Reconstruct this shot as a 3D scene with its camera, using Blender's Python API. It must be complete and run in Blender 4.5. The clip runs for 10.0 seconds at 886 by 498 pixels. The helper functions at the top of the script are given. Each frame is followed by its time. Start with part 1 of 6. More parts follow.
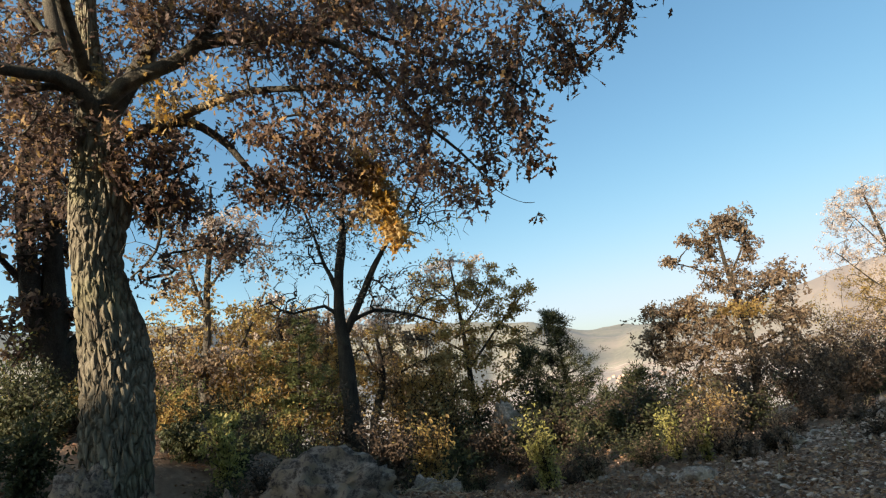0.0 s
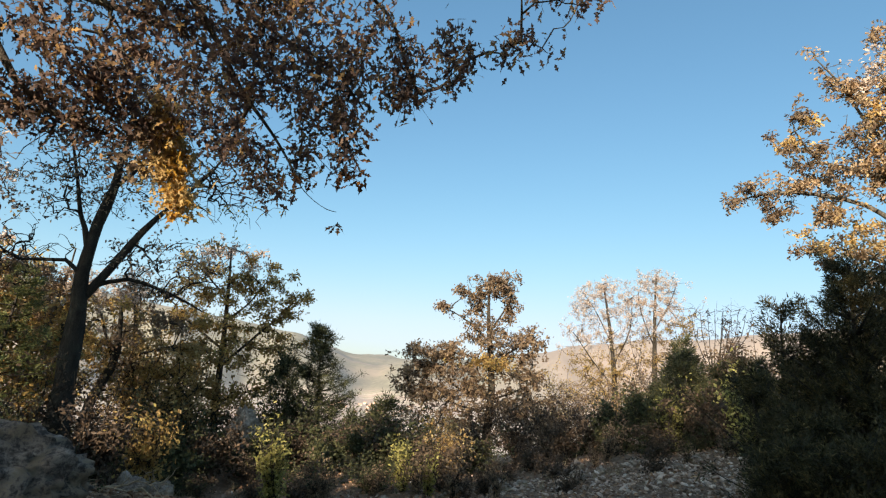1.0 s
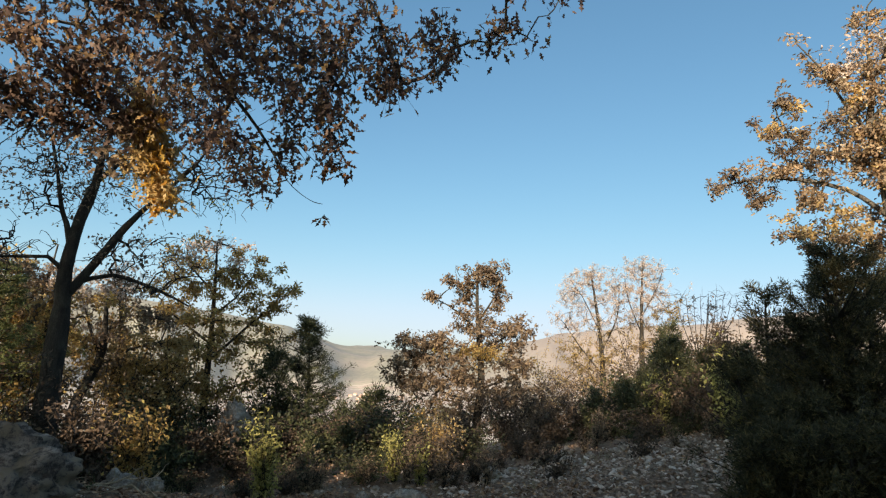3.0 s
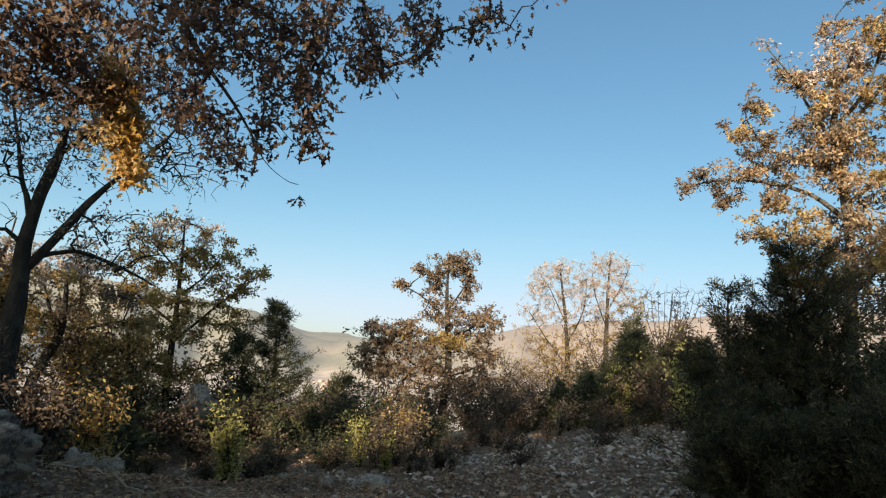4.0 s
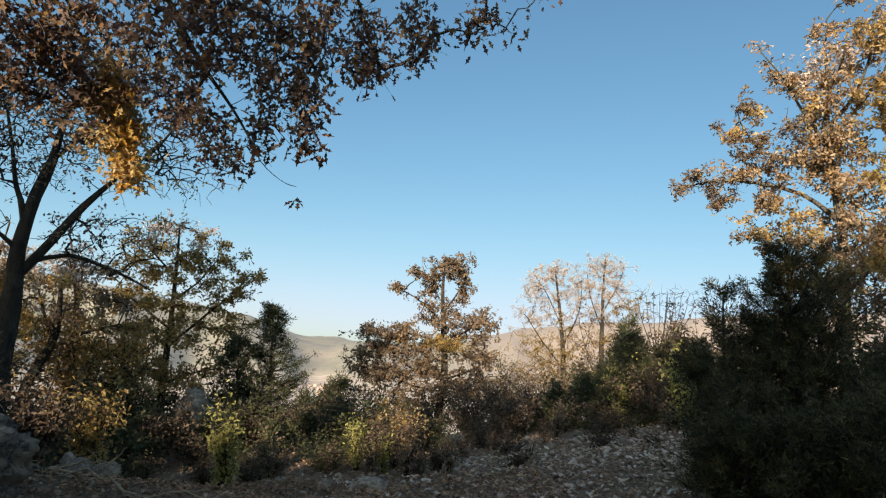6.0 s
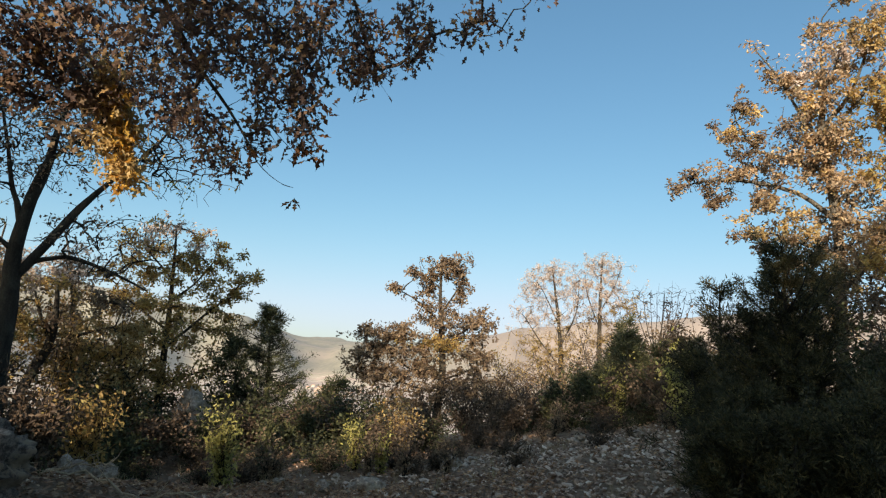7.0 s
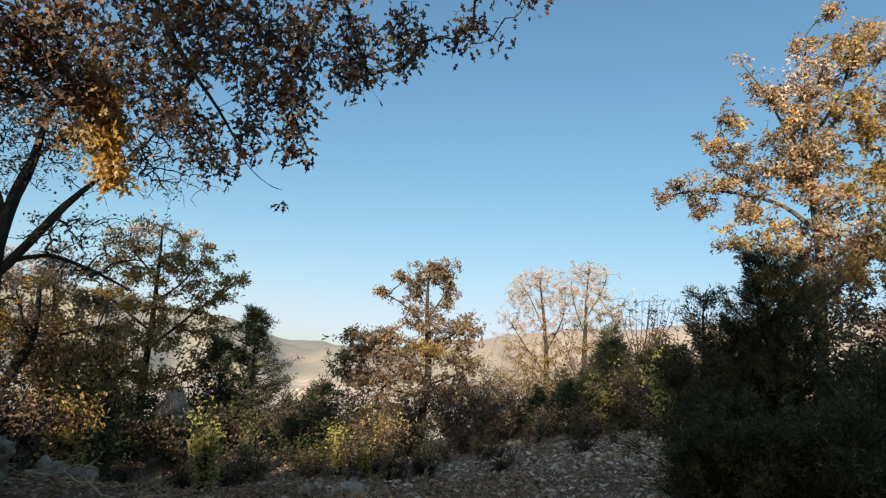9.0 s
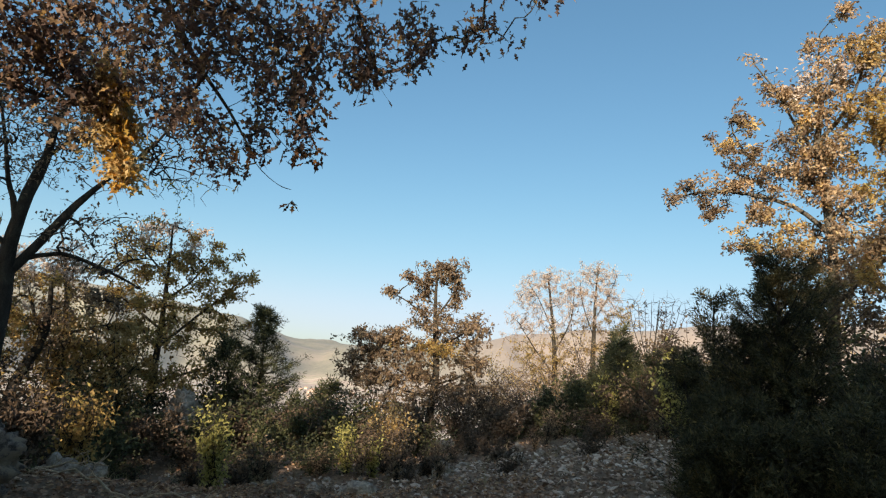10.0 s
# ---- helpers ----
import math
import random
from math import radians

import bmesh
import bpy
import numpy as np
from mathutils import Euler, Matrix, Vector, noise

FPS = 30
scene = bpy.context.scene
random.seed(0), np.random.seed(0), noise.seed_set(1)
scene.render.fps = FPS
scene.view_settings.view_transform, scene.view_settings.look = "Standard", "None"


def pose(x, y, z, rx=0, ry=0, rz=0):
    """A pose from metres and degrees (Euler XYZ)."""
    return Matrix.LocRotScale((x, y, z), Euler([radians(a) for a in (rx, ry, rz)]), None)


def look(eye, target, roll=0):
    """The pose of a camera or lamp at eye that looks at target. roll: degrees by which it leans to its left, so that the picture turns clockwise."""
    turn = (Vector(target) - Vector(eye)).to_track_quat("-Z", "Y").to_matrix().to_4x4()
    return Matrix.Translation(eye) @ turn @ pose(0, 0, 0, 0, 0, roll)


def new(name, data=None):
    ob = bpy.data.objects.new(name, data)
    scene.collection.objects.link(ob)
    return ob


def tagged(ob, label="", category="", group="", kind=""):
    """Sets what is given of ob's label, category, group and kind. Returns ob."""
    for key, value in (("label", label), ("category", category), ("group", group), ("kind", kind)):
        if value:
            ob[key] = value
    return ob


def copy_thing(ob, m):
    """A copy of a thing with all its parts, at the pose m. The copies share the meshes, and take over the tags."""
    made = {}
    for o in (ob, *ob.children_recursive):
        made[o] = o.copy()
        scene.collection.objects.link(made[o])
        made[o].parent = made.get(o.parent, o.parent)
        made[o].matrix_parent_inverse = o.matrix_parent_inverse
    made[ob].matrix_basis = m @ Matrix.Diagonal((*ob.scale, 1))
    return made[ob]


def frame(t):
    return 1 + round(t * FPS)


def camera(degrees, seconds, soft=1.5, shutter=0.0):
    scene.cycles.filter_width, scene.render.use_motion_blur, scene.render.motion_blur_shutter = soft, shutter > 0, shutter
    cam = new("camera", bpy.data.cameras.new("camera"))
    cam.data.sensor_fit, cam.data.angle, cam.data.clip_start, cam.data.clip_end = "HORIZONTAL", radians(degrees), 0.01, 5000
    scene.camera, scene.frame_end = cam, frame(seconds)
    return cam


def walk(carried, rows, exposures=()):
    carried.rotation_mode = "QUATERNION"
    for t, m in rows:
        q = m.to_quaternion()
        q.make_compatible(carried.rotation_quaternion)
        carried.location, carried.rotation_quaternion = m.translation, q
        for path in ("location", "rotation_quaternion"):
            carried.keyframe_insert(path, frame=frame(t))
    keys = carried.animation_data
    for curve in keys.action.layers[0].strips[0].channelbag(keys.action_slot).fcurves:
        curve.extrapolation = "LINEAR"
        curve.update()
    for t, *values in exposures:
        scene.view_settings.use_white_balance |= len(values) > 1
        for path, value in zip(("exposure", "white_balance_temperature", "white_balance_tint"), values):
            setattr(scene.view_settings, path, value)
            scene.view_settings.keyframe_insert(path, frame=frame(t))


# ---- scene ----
cam = camera(75.5, 10.0, soft=1.2)
PATH = [
    (0.0, pose(0.052, -0.051, 1.665, 100.322, 7.625, 27.106)),
    (0.2, pose(0.017, -0.058, 1.647, 100.532, 7.591, 26.834)),
    (0.4, pose(-0.019, -0.066, 1.629, 100.373, 6.132, 21.166)),
    (0.5, pose(-0.036, -0.069, 1.620, 100.139, 4.170, 18.584)),
    (0.6, pose(-0.020, -0.052, 1.624, 100.185, 2.949, 16.520)),
    (0.8, pose(0.012, -0.016, 1.631, 100.671, -2.543, 8.235)),
    (0.9, pose(0.028, 0.001, 1.635, 101.161, -4.076, 5.069)),
    (1.0, pose(0.045, 0.019, 1.639, 101.337, -4.190, 4.034)),
    (1.2, pose(0.046, 0.022, 1.640, 101.228, -3.436, 3.869)),
    (1.5, pose(0.049, 0.027, 1.643, 100.927, -2.411, 5.031)),
    (1.8, pose(0.048, 0.028, 1.641, 100.617, -1.329, 6.878)),
    (2.0, pose(0.046, 0.028, 1.640, 100.313, -0.649, 8.371)),
    (2.2, pose(0.048, 0.030, 1.638, 100.383, -1.735, 6.421)),
    (2.5, pose(0.050, 0.032, 1.635, 100.572, -2.594, 4.418)),
    (3.0, pose(0.044, 0.024, 1.645, 100.406, -3.063, 2.997)),
    (3.2, pose(0.036, 0.023, 1.638, 100.589, -3.604, 2.022)),
    (4.3, pose(-0.008, 0.015, 1.598, 99.199, -4.287, -0.702)),
    (4.5, pose(-0.015, 0.014, 1.590, 99.108, -3.911, -0.708)),
    (5.0, pose(0.000, 0.000, 1.600, 99.200, -4.000, -0.647)),
    (5.5, pose(-0.015, 0.005, 1.591, 99.920, -4.252, -0.691)),
    (7.0, pose(-0.010, -0.002, 1.591, 99.976, -3.927, -0.949)),
    (7.5, pose(-0.011, -0.014, 1.589, 100.493, -4.428, -1.720)),
    (8.0, pose(-0.007, -0.023, 1.587, 100.686, -4.458, -2.078)),
    (8.5, pose(-0.009, -0.022, 1.587, 100.613, -4.566, -2.089)),
    (9.0, pose(-0.013, -0.024, 1.587, 100.569, -4.657, -2.337)),
    (9.3, pose(-0.026, -0.035, 1.582, 100.743, -5.559, -3.312)),
    (9.5, pose(-0.035, -0.042, 1.579, 101.278, -6.755, -4.923)),
    (9.7, pose(-0.027, -0.030, 1.586, 101.408, -7.214, -5.508)),
    (10.0, pose(-0.014, -0.013, 1.595, 100.486, -5.103, -1.555)),
]
EXPOSURE = [(0.0, 1.31), (1.0, 1.36), (1.5, 1.32), (2.0, 1.25), (3.0, 1.21), (5.0, 1.18), (10.0, 1.17)]     # the film's camera darkens a little as it turns to the sky
walk(cam, PATH, EXPOSURE)

# ---- light ----
SUN_AZ, SUN_EL = -162.0, 18.0        # degrees, from +y clockwise
world = bpy.data.worlds.new("sky")
scene.world = world
world.use_nodes = True
wn = world.node_tree.nodes
sky = wn.new("ShaderNodeTexSky")
sky.sky_type, sky.sun_disc = "NISHITA", False
sky.sun_elevation, sky.sun_rotation = radians(SUN_EL), radians(SUN_AZ)
sky.altitude, sky.air_density, sky.dust_density, sky.ozone_density = 1500, 1.0, 1.0, 1.0
wn["Background"].inputs["Strength"].default_value = 0.105
wl = world.node_tree.links
soft_sky = wn.new("ShaderNodeGamma")          # thin autumn mist evens the sky out
soft_sky.inputs[1].default_value = 0.76
cool = wn.new("ShaderNodeVectorMath")
cool.operation = "MULTIPLY"
cool.inputs[1].default_value = (0.89, 1.03, 1.04)
wl.new(sky.outputs[0], soft_sky.inputs[0])
wl.new(soft_sky.outputs[0], cool.inputs[0])
deep = wn.new("ShaderNodeHueSaturation")
deep.inputs["Saturation"].default_value = 1.2
wl.new(cool.outputs[0], deep.inputs["Color"])
# haze evens out the brightest part of the sky, near the horizon: x / (1 + (x / limit)^4)^(1/4)
limit = (3.3, 3.75, 4.6)


def sky_step(kind, a, b):
    n = wn.new("ShaderNodeVectorMath")
    n.operation = kind
    for sock, v in zip(n.inputs, (a, b)):
        if isinstance(v, tuple):
            sock.default_value = v
        else:
            wl.new(v, sock)
    return n.outputs[0]


def sky_power(v, p):
    n = wn.new("ShaderNodeGamma")
    n.inputs[1].default_value = p
    wl.new(v, n.inputs[0])
    return n.outputs[0]


where = wn.new("ShaderNodeTexCoord")
sunward = (math.sin(radians(SUN_AZ)), math.cos(radians(SUN_AZ)), 0.0)
toward = wn.new("ShaderNodeVectorMath")          # the haze stays bright round the sun
toward.operation = "DOT_PRODUCT"
toward.inputs[1].default_value = sunward
wl.new(where.outputs["Generated"], toward.inputs[0])
open_haze = wn.new("ShaderNodeMapRange")
for sock, v in zip(open_haze.inputs[1:5], (-0.45, 0.7, 1.0, 9.0)):
    sock.default_value = v
wl.new(toward.outputs["Value"], open_haze.inputs[0])
bright = sky_power(sky_step("DIVIDE", sky_step("DIVIDE", deep.outputs[0], limit), open_haze.outputs[0]), 4.0)
hazed = sky_step("DIVIDE", deep.outputs[0], sky_power(sky_step("ADD", bright, (1.0, 1.0, 1.0)), 0.25))
glow = wn.new("ShaderNodeMapRange")               # broad warm boost of the unseen sunward sky, added to lift the shade
for sock, v in zip(glow.inputs[1:5], (-0.25, 0.95, 0.0, 1.0)):
    sock.default_value = v
wl.new(toward.outputs["Value"], glow.inputs[0])
sunward_boost = sky_step("ADD", sky_step("MULTIPLY", glow.outputs[0], (2.5, 1.6, 0.9)), (1.0, 1.0, 1.0))
wl.new(sky_step("MULTIPLY", hazed, sunward_boost), wn["Background"].inputs[0])
sun = new("sun", bpy.data.lights.new("sun", "SUN"))
sun.data.energy, sun.data.angle, sun.data.color = 4.7, radians(0.6), (1.0, 0.83, 0.62)
a, e = radians(SUN_AZ), radians(SUN_EL)
sun.matrix_world = look(Vector((math.sin(a) * math.cos(e), math.cos(a) * math.cos(e), math.sin(e))) * 50, (0, 0, 0))


# ---- materials ----
def material(name, build, rough=0.8):
    m = bpy.data.materials.new(name)
    m.use_nodes = True
    nt = m.node_tree
    bsdf = nt.nodes["Principled BSDF"]
    bsdf.inputs["Roughness"].default_value = rough
    bsdf.inputs["Specular IOR Level"].default_value = 0.25
    build(nt, bsdf)
    return m


def node(nt, kind, **values):
    n = nt.nodes.new("ShaderNode" + kind)
    for k, v in values.items():
        n.inputs[k.replace("_", " ")].default_value = v
    return n


def ramp(nt, source, stops):
    r = nt.nodes.new("ShaderNodeValToRGB")
    while len(r.color_ramp.elements) < len(stops):
        r.color_ramp.elements.new(0.5)
    for el, (p, c) in zip(r.color_ramp.elements, stops):
        el.position, el.color = p, (*c, 1)
    nt.links.new(source, r.inputs[0])
    return r.outputs[0]


def mix(nt, fac, c1, c2, how="MIX"):
    m = nt.nodes.new("ShaderNodeMix")
    m.data_type, m.blend_type = "RGBA", how
    for sock, v in ((m.inputs[0], fac), (m.inputs[6], c1), (m.inputs[7], c2)):
        if isinstance(v, (int, float)):
            sock.default_value = v
        elif isinstance(v, tuple):
            sock.default_value = (*v, 1)
        else:
            nt.links.new(v, sock)
    return m.outputs[2]


def bump(nt, bsdf, height, strength, distance):
    b = node(nt, "Bump", Strength=strength, Distance=distance)
    nt.links.new(height, b.inputs["Height"])
    nt.links.new(b.outputs[0], bsdf.inputs["Normal"])


def noise_tex(nt, scale, detail=6.0, rough=0.6, stretch=None):
    co = nt.nodes.new("ShaderNodeTexCoord")
    n = node(nt, "TexNoise", Scale=scale, Detail=detail, Roughness=rough)
    if stretch:
        mp = node(nt, "Mapping", Scale=stretch)
        nt.links.new(co.outputs["Object"], mp.inputs[0])
        nt.links.new(mp.outputs[0], n.inputs["Vector"])
    else:
        nt.links.new(co.outputs["Object"], n.inputs["Vector"])
    return n.outputs[0]


def leaf_material(name, stops, glow=0.45, single=False, tuft=0.0):
    """Leaf: colour varies from leaf to leaf, light passes through."""
    def build(nt, bsdf):
        g = nt.nodes.new("ShaderNodeObjectInfo" if single else "ShaderNodeNewGeometry")
        colour = ramp(nt, g.outputs["Random" if single else "Random Per Island"], stops)
        spots = ramp(nt, noise_tex(nt, 35.0, 3.0), [(0.35, (0.55, 0.5, 0.45)), (0.6, (1, 1, 1))])
        colour = mix(nt, 0.6, colour, spots, "MULTIPLY")
        patch = ramp(nt, noise_tex(nt, 1.7, 3.0), [(0.3, (0.68, 0.66, 0.64)), (0.5, (0.95, 0.95, 0.95)), (0.7, (1.2, 1.16, 1.08))])
        colour = mix(nt, 1.0, colour, patch, "MULTIPLY")
        if tuft:          # noise makes whole sprays lighter or darker
            spray = ramp(nt, noise_tex(nt, tuft, 2.0), [(0.36, (0.45, 0.46, 0.44)), (0.5, (0.85, 0.85, 0.85)), (0.64, (1.6, 1.5, 1.3))])
            colour = mix(nt, 1.0, colour, spray, "MULTIPLY")
        nt.links.new(colour, bsdf.inputs["Base Color"])
        tr = nt.nodes.new("ShaderNodeBsdfTranslucent")
        nt.links.new(colour, tr.inputs[0])
        ms = nt.nodes.new("ShaderNodeMixShader")
        ms.inputs[0].default_value = glow
        nt.links.new(bsdf.outputs[0], ms.inputs[1])
        nt.links.new(tr.outputs[0], ms.inputs[2])
        nt.links.new(ms.outputs[0], nt.nodes["Material Output"].inputs[0])
    return material(name, build, 0.55)


def bark_material(name, dark, light, lichen, scale=1.0, amount=0.5, grain=0.17):
    def build(nt, bsdf):
        co = nt.nodes.new("ShaderNodeTexCoord")
        mp = node(nt, "Mapping", Scale=(1, 1, grain))
        nt.links.new(co.outputs["Object"], mp.inputs[0])
        warp = node(nt, "TexNoise", Scale=7.0 * scale, Detail=4.0)
        nt.links.new(mp.outputs[0], warp.inputs["Vector"])
        sway = node(nt, "VectorMath")
        sway.operation = "MULTIPLY_ADD"
        sway.inputs[1].default_value = (0.13 / scale, 0.13 / scale, 0.05 / scale)
        nt.links.new(warp.outputs["Color"], sway.inputs[0])
        nt.links.new(mp.outputs[0], sway.inputs[2])
        vor = node(nt, "TexVoronoi", Scale=34.0 * scale)
        vor.feature = "DISTANCE_TO_EDGE"
        nt.links.new(sway.outputs[0], vor.inputs["Vector"])
        # dark cracks: bark tone together with the shade inside the furrows
        crack = ramp(nt, vor.outputs["Distance"], [(0.0, (0.3, 0.28, 0.26)), (0.1, (0.7, 0.68, 0.65)), (0.25, (1, 1, 1))])
        big = noise_tex(nt, 6.0 * scale, 8.0, 0.65, (1, 1, 0.25))
        fine = noise_tex(nt, 40.0 * scale, 6.0, 0.7, (1, 1, 0.4))
        patch = noise_tex(nt, 2.3 * scale, 5.0, 0.6)
        c = ramp(nt, big, [(0.3, dark), (0.7, light)])
        c = mix(nt, 0.5, c, ramp(nt, fine, [(0.3, (0.35, 0.33, 0.3)), (0.7, (1, 1, 1))]), "MULTIPLY")
        c = mix(nt, ramp(nt, patch, [(0.5, (0, 0, 0)), (0.68, (amount, amount, amount))]), c, lichen)
        c = mix(nt, 0.5, c, crack, "MULTIPLY")
        nt.links.new(c, bsdf.inputs["Base Color"])
        bump(nt, bsdf, mix(nt, 0.35, crack, big), 1.0, 0.03 / scale)
    return material(name, build, 0.9)


BROWN_OAK = leaf_material("brown oak leaf", [(0.0, (0.1, 0.07, 0.062)), (0.45, (0.175, 0.118, 0.1)), (0.8, (0.27, 0.18, 0.125)), (0.97, (0.45, 0.29, 0.12))], 0.5)
GOLD_LEAF = leaf_material("golden leaf", [(0.0, (0.42, 0.27, 0.11)), (0.5, (0.58, 0.405, 0.165)), (1.0, (0.68, 0.54, 0.28))], 0.5)
OCHRE_LEAF = leaf_material("ochre leaf", [(0.0, (0.26, 0.175, 0.085)), (0.4, (0.46, 0.31, 0.115)), (0.8, (0.63, 0.455, 0.165)), (1.0, (0.54, 0.45, 0.16))], 0.62)
RUST_LEAF = leaf_material("rust leaf", [(0.0, (0.16, 0.112, 0.082)), (0.5, (0.26, 0.185, 0.125)), (1.0, (0.39, 0.3, 0.19))], 0.45)
TAN_LEAF = leaf_material("tan oak leaf", [(0.0, (0.27, 0.178, 0.11)), (0.45, (0.41, 0.29, 0.175)), (0.85, (0.57, 0.44, 0.31)), (1.0, (0.6, 0.48, 0.26))], 0.45)
PALE_LEAF = leaf_material("pale dry leaf", [(0.0, (0.5, 0.4, 0.34)), (0.6, (0.65, 0.54, 0.47)), (1.0, (0.76, 0.68, 0.61))], 0.45)
LIME_LEAF = leaf_material("yellow green leaf", [(0.0, (0.26, 0.26, 0.08)), (0.6, (0.47, 0.44, 0.14)), (1.0, (0.6, 0.54, 0.22))], 0.5)
GREEN_LEAF = leaf_material("evergreen leaf", [(0.0, (0.045, 0.052, 0.027)), (0.6, (0.08, 0.092, 0.042)), (1.0, (0.15, 0.14, 0.065))], 0.3)
NEEDLE = leaf_material("juniper needle", [(0.0, (0.045, 0.044, 0.024)), (0.6, (0.088, 0.083, 0.042)), (1.0, (0.18, 0.145, 0.072))], 0.35, tuft=7.0)
DARK_NEEDLE = leaf_material("dark juniper needle", [(0.0, (0.05, 0.058, 0.033)), (0.6, (0.085, 0.098, 0.052)), (1.0, (0.16, 0.155, 0.075))], 0.3, tuft=6.0)
FIR_NEEDLE = leaf_material("green conifer needle", [(0.0, (0.09, 0.11, 0.045)), (0.6, (0.16, 0.19, 0.075)), (1.0, (0.28, 0.29, 0.11))], 0.35)
SCRUB_LEAF = leaf_material("dull scrub leaf", [(0.0, (0.065, 0.048, 0.037)), (0.5, (0.115, 0.083, 0.06)), (1.0, (0.19, 0.135, 0.09))], 0.3)
LITTER = leaf_material("fallen leaf", [(0.0, (0.15, 0.08, 0.05)), (0.6, (0.32, 0.18, 0.105)), (1.0, (0.5, 0.33, 0.2))], 0.1)
SINGLE_BROWN = leaf_material("single brown leaf", [(0.0, (0.09, 0.045, 0.025)), (0.7, (0.22, 0.11, 0.05)), (1.0, (0.4, 0.2, 0.08))], 0.45, True)
SINGLE_GOLD = leaf_material("single golden leaf", [(0.0, (0.45, 0.22, 0.04)), (0.6, (0.62, 0.36, 0.06)), (1.0, (0.66, 0.46, 0.13))], 0.5, True)
STRAW = leaf_material("dry straw", [(0.0, (0.3, 0.23, 0.13)), (1.0, (0.5, 0.42, 0.26))], 0.2)
OAK_BARK = bark_material("old oak bark", (0.11, 0.09, 0.068), (0.38, 0.34, 0.25), (0.27, 0.26, 0.13), 0.5, 0.6, 0.3)
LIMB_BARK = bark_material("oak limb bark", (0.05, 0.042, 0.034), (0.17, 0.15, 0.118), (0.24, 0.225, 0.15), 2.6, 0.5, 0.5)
DARK_BARK = bark_material("dark bark", (0.028, 0.024, 0.02), (0.085, 0.073, 0.06), (0.11, 0.11, 0.085), 1.6, 0.4, 0.35)
GREY_BARK = bark_material("grey bark", (0.07, 0.06, 0.05), (0.2, 0.18, 0.15), (0.28, 0.27, 0.22), 1.6, 0.5)
DEAD_WOOD = bark_material("bleached dead wood", (0.42, 0.31, 0.2), (0.68, 0.54, 0.38), (0.5, 0.41, 0.31), 3.0, 0.4)


def build_stone(nt, bsdf):
    info = nt.nodes.new("ShaderNodeNewGeometry")
    tone = ramp(nt, info.outputs["Random Per Island"], [(0.0, (0.17, 0.11, 0.082)), (0.5, (0.4, 0.285, 0.22)), (0.85, (0.57, 0.44, 0.36)), (1.0, (0.72, 0.61, 0.52))])
    n = noise_tex(nt, 14.0, 8.0, 0.7)
    c = mix(nt, 0.7, tone, ramp(nt, n, [(0.3, (0.45, 0.42, 0.38)), (0.65, (1, 1, 1))]), "MULTIPLY")
    nt.links.new(c, bsdf.inputs["Base Color"])
    bump(nt, bsdf, n, 0.6, 0.02)


def build_boulder(nt, bsdf):
    n = noise_tex(nt, 8.0, 12.0, 0.75)
    p = noise_tex(nt, 4.5, 8.0, 0.75)
    c = ramp(nt, n, [(0.34, (0.085, 0.062, 0.05)), (0.48, (0.3, 0.235, 0.19)), (0.62, (0.56, 0.47, 0.4))])
    c = mix(nt, ramp(nt, p, [(0.48, (0, 0, 0)), (0.58, (0.8, 0.8, 0.8))]), c, (0.25, 0.195, 0.13))
    nt.links.new(c, bsdf.inputs["Base Color"])
    bump(nt, bsdf, n, 0.9, 0.05)


def build_ground(nt, bsdf):
    n = noise_tex(nt, 9.0, 10.0, 0.75)
    p = noise_tex(nt, 0.5, 5.0, 0.6)
    c = ramp(nt, n, [(0.32, (0.09, 0.055, 0.04)), (0.5, (0.2, 0.13, 0.09)), (0.68, (0.36, 0.25, 0.18))])
    c = mix(nt, ramp(nt, p, [(0.45, (0, 0, 0)), (0.6, (0.6, 0.6, 0.6))]), c, (0.2, 0.135, 0.085))
    nt.links.new(c, bsdf.inputs["Base Color"])
    bump(nt, bsdf, n, 0.8, 0.04)


def build_distance(nt, bsdf):
    # dry meadow, ploughed fields, woods and bare hills; haze is added as faint emission
    f = noise_tex(nt, 0.02, 6.0, 0.65, (0.3, 1.6, 1))
    w = noise_tex(nt, 0.0026, 9.0, 0.66)
    field = ramp(nt, f, [(0.36, (0.28, 0.195, 0.145)), (0.46, (0.42, 0.31, 0.25)), (0.54, (0.26, 0.235, 0.15)), (0.64, (0.5, 0.39, 0.32))])
    wood = ramp(nt, noise_tex(nt, 0.03, 8.0, 0.75), [(0.3, (0.105, 0.105, 0.07)), (0.7, (0.23, 0.205, 0.14))])
    geo = nt.nodes.new("ShaderNodeNewGeometry")
    sep = nt.nodes.new("ShaderNodeSeparateXYZ")
    nt.links.new(geo.outputs["Position"], sep.inputs[0])
    high = node(nt, "MapRange", From_Min=-128.0, From_Max=-100.0)
    nt.links.new(sep.outputs[2], high.inputs[0])
    hill = mix(nt, ramp(nt, w, [(0.36, (0, 0, 0)), (0.5, (0.9, 0.9, 0.9))]), (0.25, 0.205, 0.155), wood)
    east = node(nt, "MapRange", From_Min=0.0, From_Max=300.0)
    nt.links.new(sep.outputs[0], east.inputs[0])
    hill = mix(nt, east.outputs[0], hill, mix(nt, 0.4, (0.27, 0.2, 0.165), hill))
    c = mix(nt, high.outputs[0], field, hill)
    nt.links.new(c, bsdf.inputs["Base Color"])
    # bluish emission stands in for the haze over the far land
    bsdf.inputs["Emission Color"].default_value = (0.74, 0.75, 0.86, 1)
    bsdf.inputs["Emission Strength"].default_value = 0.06


